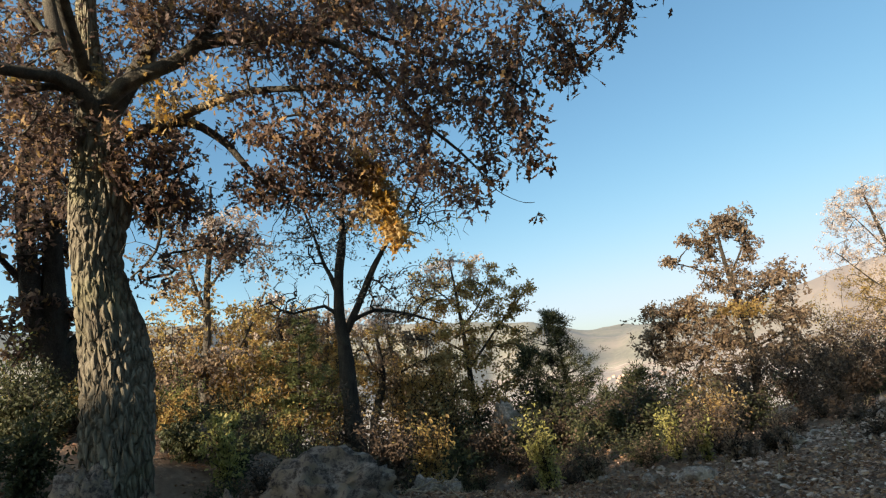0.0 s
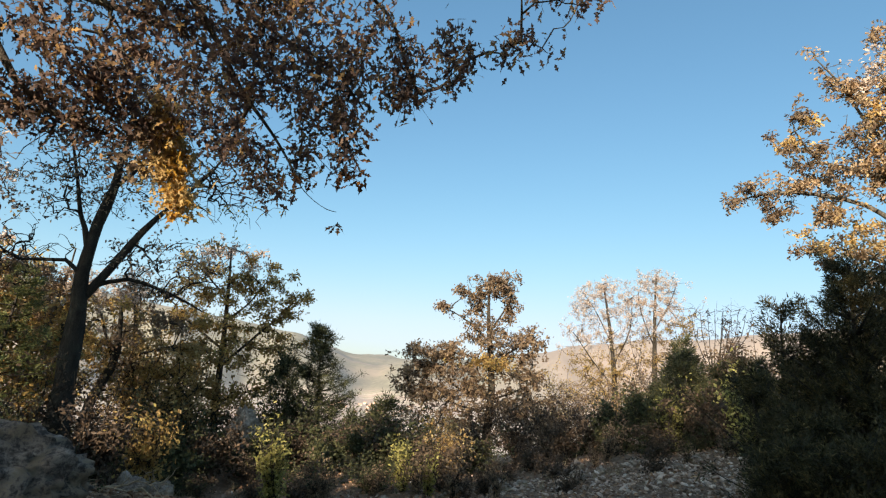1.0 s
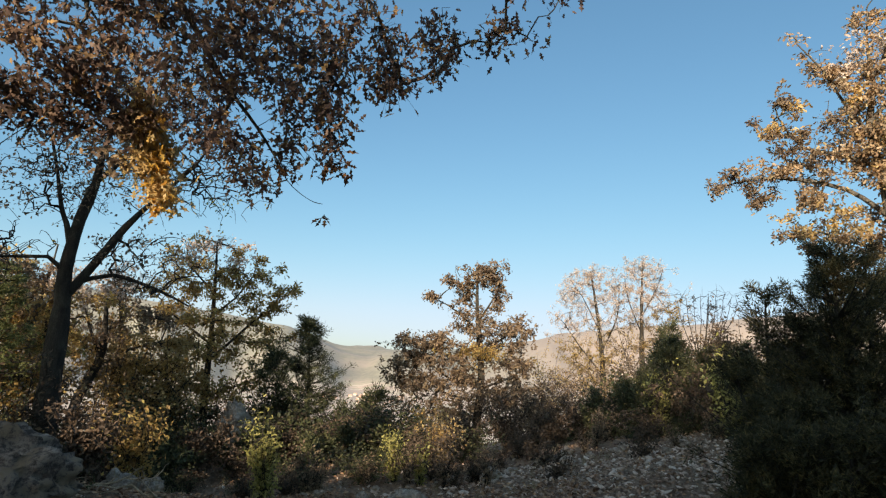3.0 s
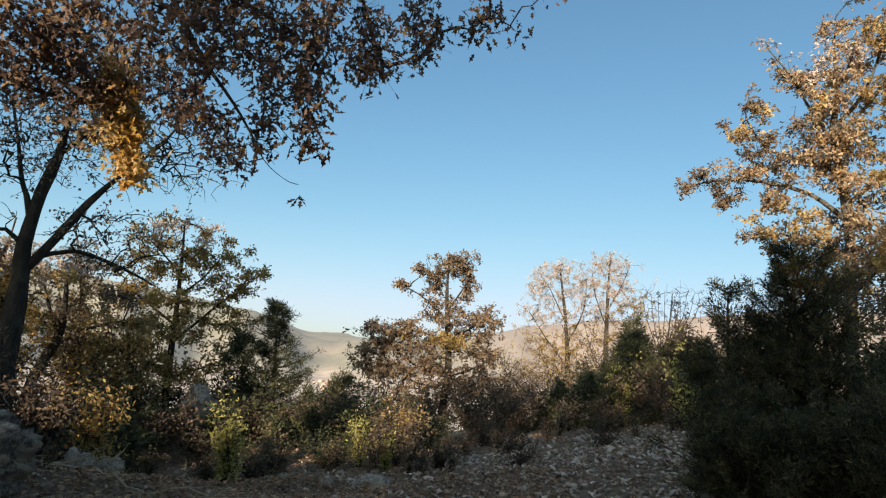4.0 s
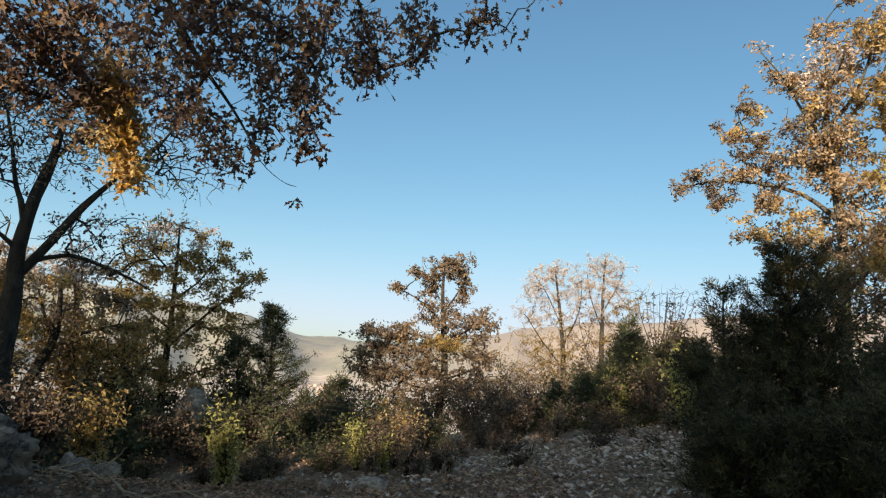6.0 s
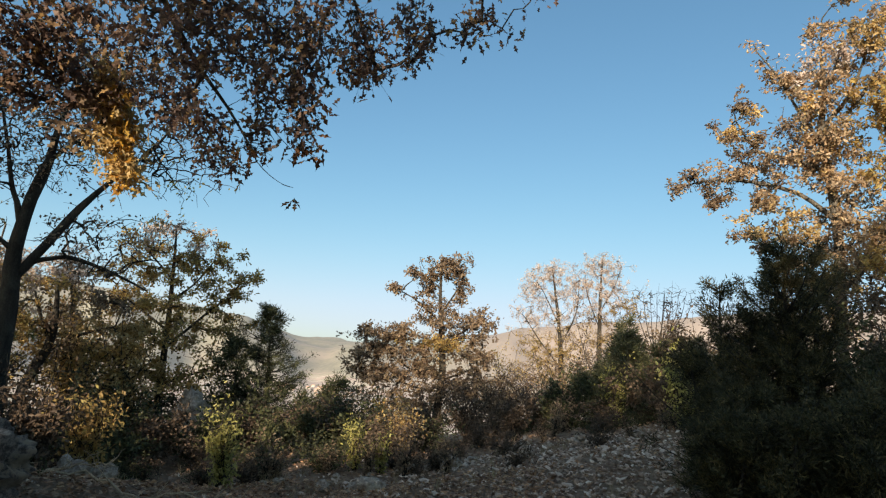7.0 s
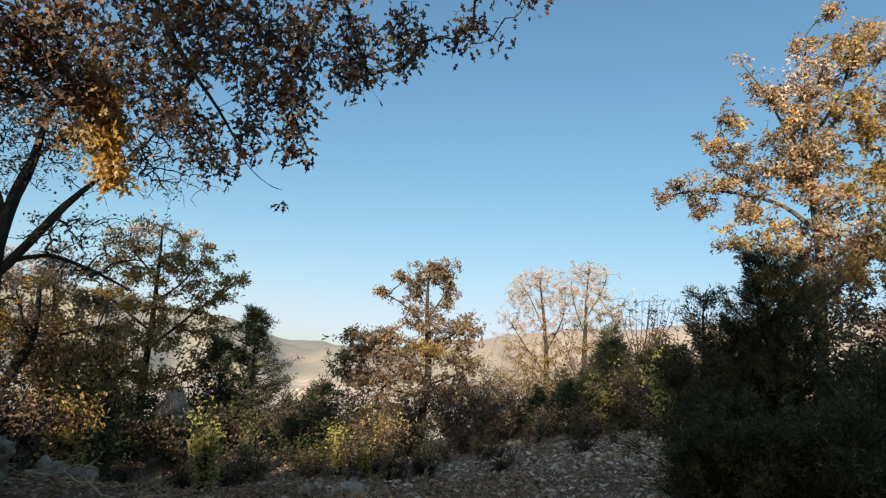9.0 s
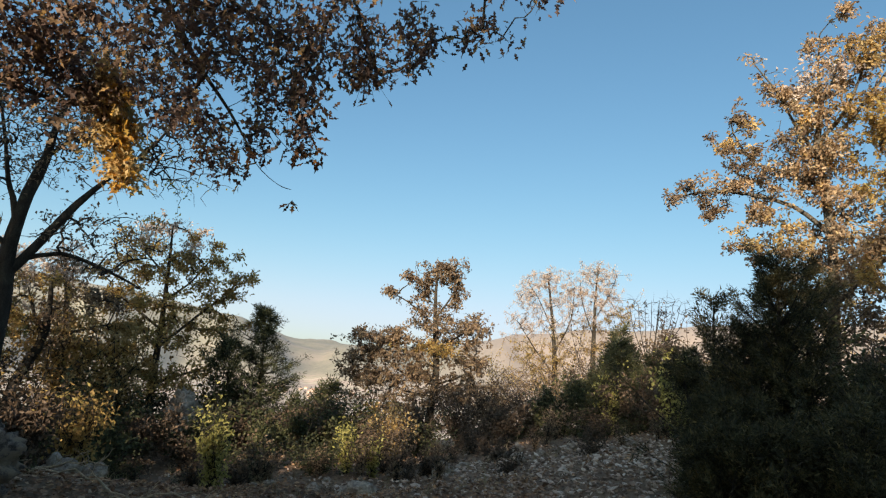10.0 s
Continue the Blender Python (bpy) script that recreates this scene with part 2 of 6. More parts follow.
# Mossy limestone whose base tone is darkened for the shade it lies in.
def build_shaded_boulder(nt, bsdf):
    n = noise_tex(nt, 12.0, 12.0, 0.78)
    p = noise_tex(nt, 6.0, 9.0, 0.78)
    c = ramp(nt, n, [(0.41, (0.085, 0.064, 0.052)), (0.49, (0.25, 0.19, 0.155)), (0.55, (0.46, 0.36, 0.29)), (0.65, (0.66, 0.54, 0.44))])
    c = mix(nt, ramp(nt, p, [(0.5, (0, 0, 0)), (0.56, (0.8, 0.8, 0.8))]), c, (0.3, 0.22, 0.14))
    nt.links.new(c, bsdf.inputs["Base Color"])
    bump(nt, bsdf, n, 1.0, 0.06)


SHADED_BOULDER = material("mossy limestone darkened for shade", build_shaded_boulder, 0.95)
STONE = material("limestone scree", build_stone, 0.9)
BOULDER = material("lichened limestone", build_boulder, 0.9)
GROUND = material("stony soil", build_ground, 1.0)
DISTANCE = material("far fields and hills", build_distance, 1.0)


def plain(name, c1, c2, scale):
    def build(nt, bsdf):
        nt.links.new(ramp(nt, noise_tex(nt, scale), [(0.3, c1), (0.7, c2)]), bsdf.inputs["Base Color"])
    return material(name, build, 0.85)


PLASTER = plain("house plaster", (0.32, 0.28, 0.25), (0.46, 0.41, 0.36), 0.4)
ROOF_TILE = plain("roof tile", (0.42, 0.26, 0.19), (0.52, 0.34, 0.26), 0.5)

rng = np.random.default_rng(7)


# ---- helpers for meshes ----
def mesh_of(name, V, faces, mat, smooth=False):
    """A mesh from vertices (n, 3) and a list of face arrays (m, k)."""
    me = bpy.data.meshes.new(name)
    V = np.ascontiguousarray(V, dtype=np.float32)
    faces = [np.asarray(f, dtype=np.int32) for f in faces if len(f)]
    loops = np.concatenate([f.ravel() for f in faces])
    sizes = np.concatenate([np.full(len(f), f.shape[1], dtype=np.int32) for f in faces])
    starts = np.concatenate([[0], np.cumsum(sizes)[:-1]]).astype(np.int32)
    me.vertices.add(len(V))
    me.vertices.foreach_set("co", V.ravel())
    me.loops.add(len(loops))
    me.loops.foreach_set("vertex_index", loops)
    me.polygons.add(len(sizes))
    me.polygons.foreach_set("loop_start", starts)
    me.polygons.foreach_set("loop_total", sizes)
    me.polygons.foreach_set("use_smooth", np.full(len(sizes), smooth))
    me.materials.append(mat)
    me.update(calc_edges=True)
    return me


def child(name, me, parent, label="", kind=""):
    ob = new(name, me)
    ob.parent = parent
    return tagged(ob, label=label, kind=kind)


def unit(v):
    return v / (np.linalg.norm(v, axis=-1, keepdims=True) + 1e-9)


def tube(P, r, sides):
    """Vertices and faces of a tapering tube along the points P."""
    P, r = np.asarray(P, float), np.asarray(r, float)
    T = unit(np.gradient(P, axis=0))
    ref = np.array([0.31, 0.9, 0.3]) if abs(T[0][2]) > 0.5 else np.array([0.1, 0.2, 0.97])
    A = unit(np.cross(T, ref))
    B = np.cross(T, A)
    ang = np.linspace(0, 2 * np.pi, sides, endpoint=False)
    V = P[:, None] + r[:, None, None] * (A[:, None] * np.cos(ang)[None, :, None] + B[:, None] * np.sin(ang)[None, :, None])
    n = len(P)
    i = np.arange(n - 1)[:, None] * sides
    j = np.arange(sides)[None]
    k = (j + 1) % sides
    F = np.stack([i + j, i + k, i + sides + k, i + sides + j], -1).reshape(-1, 4)
    return V.reshape(-1, 3), F


def smooth_line(pts, step):
    """A rounded line through the given points (x, y, z, radius), in even steps."""
    p = np.asarray(pts, float)
    ext = np.vstack([2 * p[0] - p[1], p, 2 * p[-1] - p[-2]])
    out = []
    for i in range(len(p) - 1):
        a, b, c, d = ext[i:i + 4]
        n = max(2, int(np.linalg.norm(c[:3] - b[:3]) / step))
        t = np.arange(n)[:, None] / n
        out.append(0.5 * (2 * b + (c - a) * t + (2 * a - 5 * b + 4 * c - d) * t ** 2 + (3 * b - a - 3 * c + d) * t ** 3))
    out.append(p[-1:])
    q = np.vstack(out)
    q[:, 3] = np.maximum(q[:, 3], 0.002)
    return q[:, :3], q[:, 3]


# leaf outlines, length 1 along x
def lobed():
    s = [0.0, 0.34, 0.45, 0.62, 0.74, 1.0]
    w = [0.02, 0.19, 0.06, 0.24, 0.07, 0.0]
    top = [(a, b, 0.10 * abs(b)) for a, b in zip(s, w)]
    low = [(a, -b, 0.10 * abs(b)) for a, b in list(zip(s, w))[-2:0:-1]]
    v = np.array(top + low)
    v[:, 2] -= 0.22 * v[:, 0] ** 2
    return v, np.arange(len(v))[None]


def simple():
    v = np.array([(0, 0, 0), (0.3, 0.2, 0.03), (0.5, 0.12, 0), (0.72, 0.3, 0.02), (1, 0, -0.15), (0.7, -0.26, 0.02), (0.48, -0.12, 0), (0.28, -0.22, 0.03)], float)
    return v, np.arange(8)[None]


def kite():
    return np.array([(0, 0, 0), (0.55, 0.3, 0.06), (1, 0, -0.1), (0.5, -0.3, 0.06)], float), np.arange(4)[None]


def blade():
    return np.array([(0, 0.13, 0), (0, -0.13, 0), (1, 0, 0.04)], float), np.arange(3)[None]


def turns(n, droop=0.3, flat=False):
    """Random turns for n leaves: x-axis outward, hanging a little."""
    d = unit(rng.normal(size=(n, 3)) + np.array([0, 0, -droop]))
    if flat:
        d[:, 2] *= 0.25
        d = unit(d)
    q = unit(rng.normal(size=(n, 3)) + (np.array([0, 0, 2.5]) if flat else np.array([0, 0, 0.6])))
    y = unit(np.cross(q, d))
    return np.stack([d, y, np.cross(d, y)], -1)


def scatter(template, P, R, size):
    v, f = template
    V = P[:, None] + size[:, None, None] * np.einsum("nij,kj->nki", R, v)
    F = (np.arange(len(P))[:, None, None] * len(v) + f[None]).reshape(-1, f.shape[1])
    return V.reshape(-1, 3), F


def ball_points(n):
    d = rng.normal(size=(n, 3)) * 0.52
    far = np.linalg.norm(d, axis=1, keepdims=True)
    return d * np.minimum(1, 1.35 / far)


# ---- trees ----
def tree(name, label, category, trunk, limbs, clumps, bark, leaf, template, leaf_size=0.1, per_twig=14, spread=0.16,
         twig=0.004, step=0.22, wander=0.25, sides=8, droop=0.3, group="", trunk_mesh=None, power=0.42, ragged=0.2, along=0, bush=1.0, limb_bark=None, pad=1.1, crook=0.03):
    """A tree grown from a trunk line and limb lines (x, y, z, radius) into leafy clumps (x, y, z, across, up, twigs[, leaf])."""
    trunk = [tuple(p) for p in trunk]
    trunk[0] = (*trunk[0][:2], gz(*trunk[0][:2]) - 0.12, trunk[0][3])
    trunk = [trunk[0]] + [p for p in trunk[1:] if p[2] > trunk[0][2] + 0.15]
    base = Vector(trunk[0][:3])
    root = tagged(new(name), label, category, group)
    root.location = base
    o = np.array(base)
    nodes, parents, guide, lines = [], [], [], []

    def add_line(pts):
        P, r = smooth_line(pts, step)
        start = -1
        if nodes:
            N = np.array(nodes)
            start = int(np.argmin(((N - P[0]) ** 2).sum(1)))
        ids = []
        for p, q in zip(P, r):
            nodes.append(p)
            parents.append(start)
            guide.append(q)
            start = len(nodes) - 1
            ids.append(start)
        return P, r

    P, r = add_line(trunk)
    if trunk_mesh:
        me = trunk_mesh(P - o, r)
    else:
        V, F = tube(P - o, r * (1 + 0.06 * np.sin(np.arange(len(r)) * 1.7)), sides)
        V += rng.normal(size=V.shape) * r.mean() * 0.05
        me = mesh_of("trunk", V, [F], bark, True)
    child("trunk", me, root)
    for l in limbs:
        P, r = add_line(l)
        V, F = tube(P - o, r, max(5, sides - 2))
        V += rng.normal(size=V.shape) * r.mean() * 0.035
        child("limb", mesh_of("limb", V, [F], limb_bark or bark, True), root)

    targets, kinds = [], []
    for ci, c in enumerate(clumps):
        n = int(c[5])
        pads = ball_points(max(3, n // 6))
        q = pads[rng.integers(0, len(pads), n)] + rng.normal(size=(n, 3)) * np.array([0.2, 0.2, 0.16]) * pad
        q = q * np.array([c[3], c[3], c[4]]) + np.array(c[:3])
        targets.append(q)
        kinds += [c[6] if len(c) > 6 else leaf] * n
    for l in limbs:
        if not along:
            break
        Pl, rl = smooth_line(l, step)
        Pl = Pl[int(len(Pl) * 0.35):]
        n = max(2, int(along * np.linalg.norm(Pl[-1] - Pl[0])))
        near_c = min(clumps, key=lambda c: sum((u - v) ** 2 for u, v in zip(c[:3], Pl[-1])))
        targets.append(Pl[rng.integers(0, len(Pl), n)] + rng.normal(size=(n, 3)) * np.array([0.3, 0.3, 0.22]) * bush)
        kinds += [near_c[6] if len(near_c) > 6 else leaf] * n
    for c in clumps:
        n = max(1, int(c[5] * ragged))
        targets.append(np.array(c[:3]) + unit(rng.normal(size=(n, 3))) * np.array([c[3], c[3], c[4]]) * rng.uniform(0.9, 1.35, (n, 1)))
        kinds += [c[6] if len(c) > 6 and rng.random() < 0.5 else None] * n
    T = np.vstack(targets)
    N = np.array(nodes)
    first = len(N)
    near = ((T[:, None] - N[None]) ** 2).sum(-1).min(1)
    order = np.argsort(near)
    pos = np.zeros((first + len(T) * 8, 3))
    pos[:first] = N
    count = first
    par = list(parents)
    chains, ends = [], []
    for ti in order:
        t = T[ti]
        d2 = ((pos[:count] - t) ** 2).sum(1)
        # favour nodes that lie below or on the way
        k = int(np.argmin(d2 + 0.25 * np.maximum(0, pos[:count, 2] - t[2]) ** 2))
        p0 = pos[k]
        L = math.sqrt(d2[k])
        m = int(min(7, max(2, L / step)))
        s = (np.arange(1, m + 1) / m)[:, None]
        mid = rng.normal(size=3) * L * wander
        mid[2] += 0.12 * L
        line = p0 + (t - p0) * s + mid * (4 * s * (1 - s)) * 0.5
        line[:-1] += rng.normal(size=(m - 1, 3)) * L * crook
        ids = [k]
        for q in line:
            pos[count] = q
            par.append(ids[-1])
            ids.append(count)
            count += 1
        chains.append(ids)
        ends.append(count - 1)
    flow = np.zeros(count)
    flow[ends] = 1
    for i in range(count - 1, 0, -1):
        if par[i] >= 0:
            flow[par[i]] += flow[i]
    rad = twig * np.maximum(flow, 1) ** power
    g = np.array(guide)
    VV, FF, base_i = [], [], 0
    for ids in chains:
        rr = rad[ids].copy()
        rr[0] = min(rr[0], rr[1] * 1.25)
        rr[-1] *= 0.5
        V, F = tube(pos[ids] - o, rr, 4 if rr[1] > 2.2 * twig else 3)
        VV.append(V)
        FF.append(F + base_i)
        base_i += len(V)
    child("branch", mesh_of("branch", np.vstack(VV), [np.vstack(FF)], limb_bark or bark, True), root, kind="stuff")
    # leaves, one crown mesh for each colour
    E = pos[ends]
    back = pos[[par[i] for i in ends]]
    kinds = [kinds[i] for i in order]
    for mat in dict.fromkeys(kinds):
        if mat is None:
            continue
        sel = np.array([i for i, k in enumerate(kinds) if k is mat])
        reps = rng.poisson(per_twig, len(sel))
        idx = np.repeat(sel, reps)
        if not len(idx):
            continue
        u = rng.random((len(idx), 1)) * 1.15
        Pl = back[idx] + (E[idx] - back[idx]) * u + rng.normal(size=(len(idx), 3)) * spread * 0.32 - o
        size = leaf_size * (0.65 + 0.7 * rng.random(len(idx)))
        V, F = scatter(template, Pl, turns(len(idx), droop), size)
        child("crown", mesh_of("crown", V, [F], mat), root, kind="stuff")
    return root


def juniper(name, label, base, height, radius, plumes, top_lean=(0, 0), leaders=3, open_=0.5, blades=70, blade_size=0.06, up=0.7, low=0.05, taper=0.7, mat=None, group="", fuzz=1.0, lumps=0.6, sub=(0.62, 0.93), tufty=9):
    """A juniper: leaders with feathery plumes of needles that stand off unevenly."""
    root = tagged(new(name), label, "juniper", group)
    floor_z = gz(base[0], base[1]) - 0.04
    height, base = max(height + base[2] - floor_z, 0.5 * height), (base[0], base[1], floor_z)
    root.location = base
    lead = []
    for i in range(leaders):
        a = 6.283 * i / leaders + rng.normal() * 0.4
        h = height * (1.0 if i == 0 else rng.uniform(*sub))
        out = 0.0 if i == 0 else radius * rng.uniform(0.3, 0.62)
        tip = np.array([top_lean[0] + math.cos(a) * out, top_lean[1] + math.sin(a) * out, h])
        pts = [(0.02 * i, 0, -0.1, 0.02 + 0.02 * height), (tip[0] * 0.45, tip[1] * 0.45, h * 0.4, 0.012 + 0.01 * height), (tip[0], tip[1], h, 0.004)]
        P, r = smooth_line(pts, height / 20)
        V, F = tube(P, r, 6)
        child("trunk", mesh_of("trunk", V, [F], DARK_BARK, True), root)
        lead.append(P)
    VV, FF, b = [], [], 0
    C, D, S = [], [], []
    for i in range(plumes):
        li = int(rng.integers(0, leaders)) if rng.random() > 0.35 else 0
        P = lead[li]
        u = low + (0.985 - low) * rng.random() ** 0.85
        s = P[min(len(P) - 1, int(u * (len(P) - 1)))]
        a = rng.random() * 6.283
        tier = 0.5 + 0.5 * math.sin(u * 13 + 2.1 * math.sin(a) + li)
        share = 1.0 if li == 0 else 0.62
        L = radius * share * ((1 - u) ** taper * (1 - open_ + open_ * tier) + 0.1) * rng.uniform(0.55, 1.15) * (1 + lumps * noise.noise((2.2 * math.cos(a) + base[0], 2.2 * math.sin(a), 5.0 * u)))
        d = unit(np.array([math.cos(a), math.sin(a), up * rng.uniform(0.5, 1.4) - 0.15 * (1 - u)]))
        t = np.linspace(0, 1, 5)[:, None]
        q = s + d * L * t + np.array([0, 0, 1]) * (0.25 * L * t ** 2)
        V, F = tube(q, np.linspace(0.3, 0.08, 5) * 0.03 * (0.4 + radius), 3)
        VV.append(V), FF.append(F + b)
        b += len(V)
        m = int(blades * (0.4 + L / radius))
        tufts = int(4 + tufty * L)
        w = 0.2 + 0.85 * rng.random((tufts, 1)) ** 0.7
        axis = unit(d + np.array([0, 0, 0.5]) * w + rng.normal(size=(tufts, 3)) * 0.35)
        mid = s + d * L * w + np.array([0, 0, 1]) * (0.25 * L * w ** 2) + rng.normal(size=(tufts, 3)) * (0.03 + 0.10 * L) * (1.2 - w)
        k = rng.integers(0, tufts, m)
        out = blade_size * fuzz * rng.random((m, 1)) * 2.4
        off = rng.normal(size=(m, 3)) * blade_size * 0.45 * fuzz
        C.append(mid[k] + axis[k] * out + off)
        D.append(unit(axis[k] + 0.9 * unit(off) + rng.normal(size=(m, 3)) * 0.45))
        S.append(blade_size * (0.6 + 0.8 * rng.random(m)))
    child("branch", mesh_of("branch", np.vstack(VV), [np.vstack(FF)], DARK_BARK, True), root, kind="stuff")
    C, D, S = np.vstack(C), np.vstack(D), np.concatenate(S)
    C[:, 2] = np.maximum(C[:, 2], 0.02)
    y = unit(np.cross(rng.normal(size=D.shape), D))
    R = np.stack([D, y, np.cross(D, y)], -1)
    V, F = scatter(blade(), C, R, S)
    child("crown", mesh_of("crown", V, [F], mat or NEEDLE), root, kind="stuff")
    return root


def shrub(name, label, base, across, height, leaves, mat, leaf_size=0.06, stems=9, bark=None, group="", template=None, ragged=0.35, category="shrub", twigs=9):
    """A low shrub of many stems, leaves along the twigs."""
    root = tagged(new(name), label, category, group)
    floor_z = gz(base[0], base[1]) - 0.03
    height, base = max(height + base[2] - floor_z, 0.6 * height), (base[0], base[1], floor_z)
    root.location = base
    VV, FF, b, pts = [], [], 0, []
    for i in range(stems):
        a = rng.random() * 6.283
        end = np.array([math.cos(a) * across * (0.25 + 0.75 * rng.random()), math.sin(a) * across * (0.25 + 0.75 * rng.random()), height * (0.55 + 0.45 * rng.random())])
        q = end * np.linspace(0, 1, 7)[:, None]
        q[:, :2] *= (np.linspace(0, 1, 7) ** 1.4)[:, None]
        q[1:] += rng.normal(size=(6, 3)) * 0.04 * height
        q[0, 2] = -0.1
        V, F = tube(q, np.linspace(0.016, 0.004, 7) * (0.4 + height * 0.5), 4)
        VV.append(V), FF.append(F + b)
        b += len(V)
        for j in range(twigs):
            s = q[rng.integers(2, 7)]
            t = s + rng.normal(size=3) * ragged * np.array([across, across, height]) * 0.55 + np.array([0, 0, 0.05 * height])
            t[2] = max(t[2], 0.05)
            w = s + (t - s) * np.linspace(0, 1, 3)[:, None]
            w[1] += rng.normal(size=3) * 0.04 * height
            V, F = tube(w, np.linspace(0.006, 0.002, 3) * (0.5 + 0.5 * height), 3)
            VV.append(V), FF.append(F + b)
            b += len(V)
            pts.append(w)
    child("stem", mesh_of("stem", np.vstack(VV), [np.vstack(FF)], bark or DARK_BARK, True), root, kind="stuff")
    if leaves:
        W_ = np.array(pts)
        k = rng.integers(0, len(W_), leaves)
        u = rng.random((leaves, 1))
        P = W_[k, 0] + (W_[k, 2] - W_[k, 0]) * (0.25 + 0.75 * u) + rng.normal(size=(leaves, 3)) * 0.06 * height
        V, F = scatter(template or kite(), P, turns(leaves, 0.1), leaf_size * (0.6 + 0.8 * rng.random(leaves)))
        child("foliage", mesh_of("foliage", V, [F], mat), root, kind="stuff")
    return root


# ---- ground: one sheet from the slope underfoot to the far hills ----
RIDGE_AZ = [-180, -100, -60, -49, -35, -21, -17, -13, -10, -8, -6, -2, 2, 5, 8, 14, 22, 30, 60, 100, 180]
RIDGE_EL = [6.0, 6.0, 6.0, 5.3, 3.8, 2.2, 1.5, -0.4, -0.5, 0.0, 0.1, -0.3, 0.3, 1.6, 2.6, 3.2, 4.0, 5.0, 6.0, 6.0, 6.0]


def smoothstep(a, b, x):
    t = np.clip((x - a) / (b - a), 0, 1)
    return t * t * (3 - 2 * t)


def near_height(x, y):
    xl = np.maximum(np.minimum(x, 0), -9)
    bank = 1 - smoothstep(4.5, 8.5, y)          # the bank that carries the old oak
    xb = np.maximum(xl, -6)
    z = 0.19 * np.maximum(x, 0) * (1 - 0.3 * smoothstep(15, 60, x)) + bank * 0.038 * xb ** 2 + (1 - bank) * (0.07 * xl) - 0.1 * np.maximum(-9 - x, 0)
    z = z - 0.03 * np.maximum(y, 0) - 0.10 * np.maximum(y - 11, 0) - 0.10 * np.maximum(y - 30, 0)
    # the unseen hillside climbs behind, higher to the east, shaped to shade the slope
    w = np.clip((-y - 1.5) / 40, 0, 1)
    z = z * (1 - w) + w * np.clip(16.3 + 0.38 * (x + 19), 6, 18.8)
    z = z + 0.05 * np.sin(1.3 * x + 0.7 * y) * np.cos(0.9 * y - 0.4 * x) + 0.03 * np.sin(3.1 * x - 2.2 * y) * smoothstep(1, 3, np.hypot(x, y))
    return z


def height(x, y):
    x, y = np.asarray(x, float), np.asarray(y, float)
    r = np.hypot(x, y)
    az = np.degrees(np.arctan2(x, y))
    zn = near_height(x, y)
    floor = -130 * (1 - np.exp(-np.maximum(r - 30, 0) / 260))
    ridge = 1.6 + 2900 * np.tan(np.radians(np.interp(az, RIDGE_AZ, RIDGE_EL)))
    wave = 9 * np.sin(az * 0.55 + r * 0.002) + 5 * np.sin(az * 1.2 - r * 0.003)
    hills = (ridge + 130) * smoothstep(1750, 2900, r + 5 * wave) + wave * smoothstep(1600, 2100, r) * (1 - smoothstep(2500, 2900, r))
    beyond = smoothstep(3000, 4300, r)
    zf = floor + hills * (1 - beyond) + beyond * (130 + 4600 * np.tan(np.radians(0.45 + 0.25 * np.sin(az * 0.31 + 1) + 0.12 * np.sin(az * 1.1))) )
    w = smoothstep(35, 160, r)
    front = smoothstep(-40, 60, y + 0.3 * x)
    zb = np.where(r > 35, zn, zn)
    return (1 - w) * zn + w * (front * zf + (1 - front) * np.minimum(zb, 60))


def ground_sheet():
    radii = np.concatenate([[0.02], np.linspace(0.5, 16, 78), np.geomspace(16.4, 300, 50), np.geomspace(310, 4700, 84)])
    n = 420
    # denser ahead of the path
    u = np.linspace(-1, 1, n, endpoint=False)
    ang = np.radians(180 * (0.55 * u + 0.45 * u ** 3))
    x, y = np.outer(radii, np.sin(ang)), np.outer(radii, np.cos(ang))
    z = height(x, y)
    rough = np.array([noise.fractal(Vector((a * 2.2, b * 2.2, 0)), 1.0, 2.0, 5) if r < 22 else 0.0 for a, b, r in zip(x.ravel(), y.ravel(), np.hypot(x, y).ravel())]).reshape(z.shape)
    z = z + 0.045 * rough
    far = np.hypot(x, y) > 1500
    hill = np.array([noise.fractal(Vector((a * 0.004, b * 0.004, 3)), 1.0, 2.1, 6) if f else 0.0 for a, b, f in zip(x.ravel(), y.ravel(), far.ravel())]).reshape(z.shape)
    z = z + 16 * hill * smoothstep(1700, 2300, np.hypot(x, y))
    V = np.stack([x, y, z], -1).reshape(-1, 3)
    m = len(radii)
    i = np.arange(m - 1)[:, None] * n
    j = np.arange(n)[None]
    k = (j + 1) % n
    F = np.stack([i + j, i + n + j, i + n + k, i + k], -1).reshape(-1, 4)
    F = F[:, ::-1]
    V = np.vstack([V, [[0, 0, height(0.0, 0.0)]]])
    hub = np.stack([np.full(n, len(V) - 1), (np.arange(n) + 1) % n, np.arange(n)], -1)
    inner = (79 + 50) * n
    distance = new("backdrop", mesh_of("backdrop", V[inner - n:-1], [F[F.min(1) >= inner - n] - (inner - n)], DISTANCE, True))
    tagged(distance, "hazy sunlit valley floor and low distant hills", "backdrop", kind="structure")
    near_V = np.vstack([V[:inner], V[-1:]])
    hub[:, 0] = inner
    ob = new("ground", mesh_of("ground", near_V, [F[F.max(1) < inner], hub], GROUND, True))
    return tagged(ob, "stony brown hillside falling to a hazy dry valley and hills", "ground", kind="structure")


ground = ground_sheet()


def gz(x, y):
    return float(height(x, y))


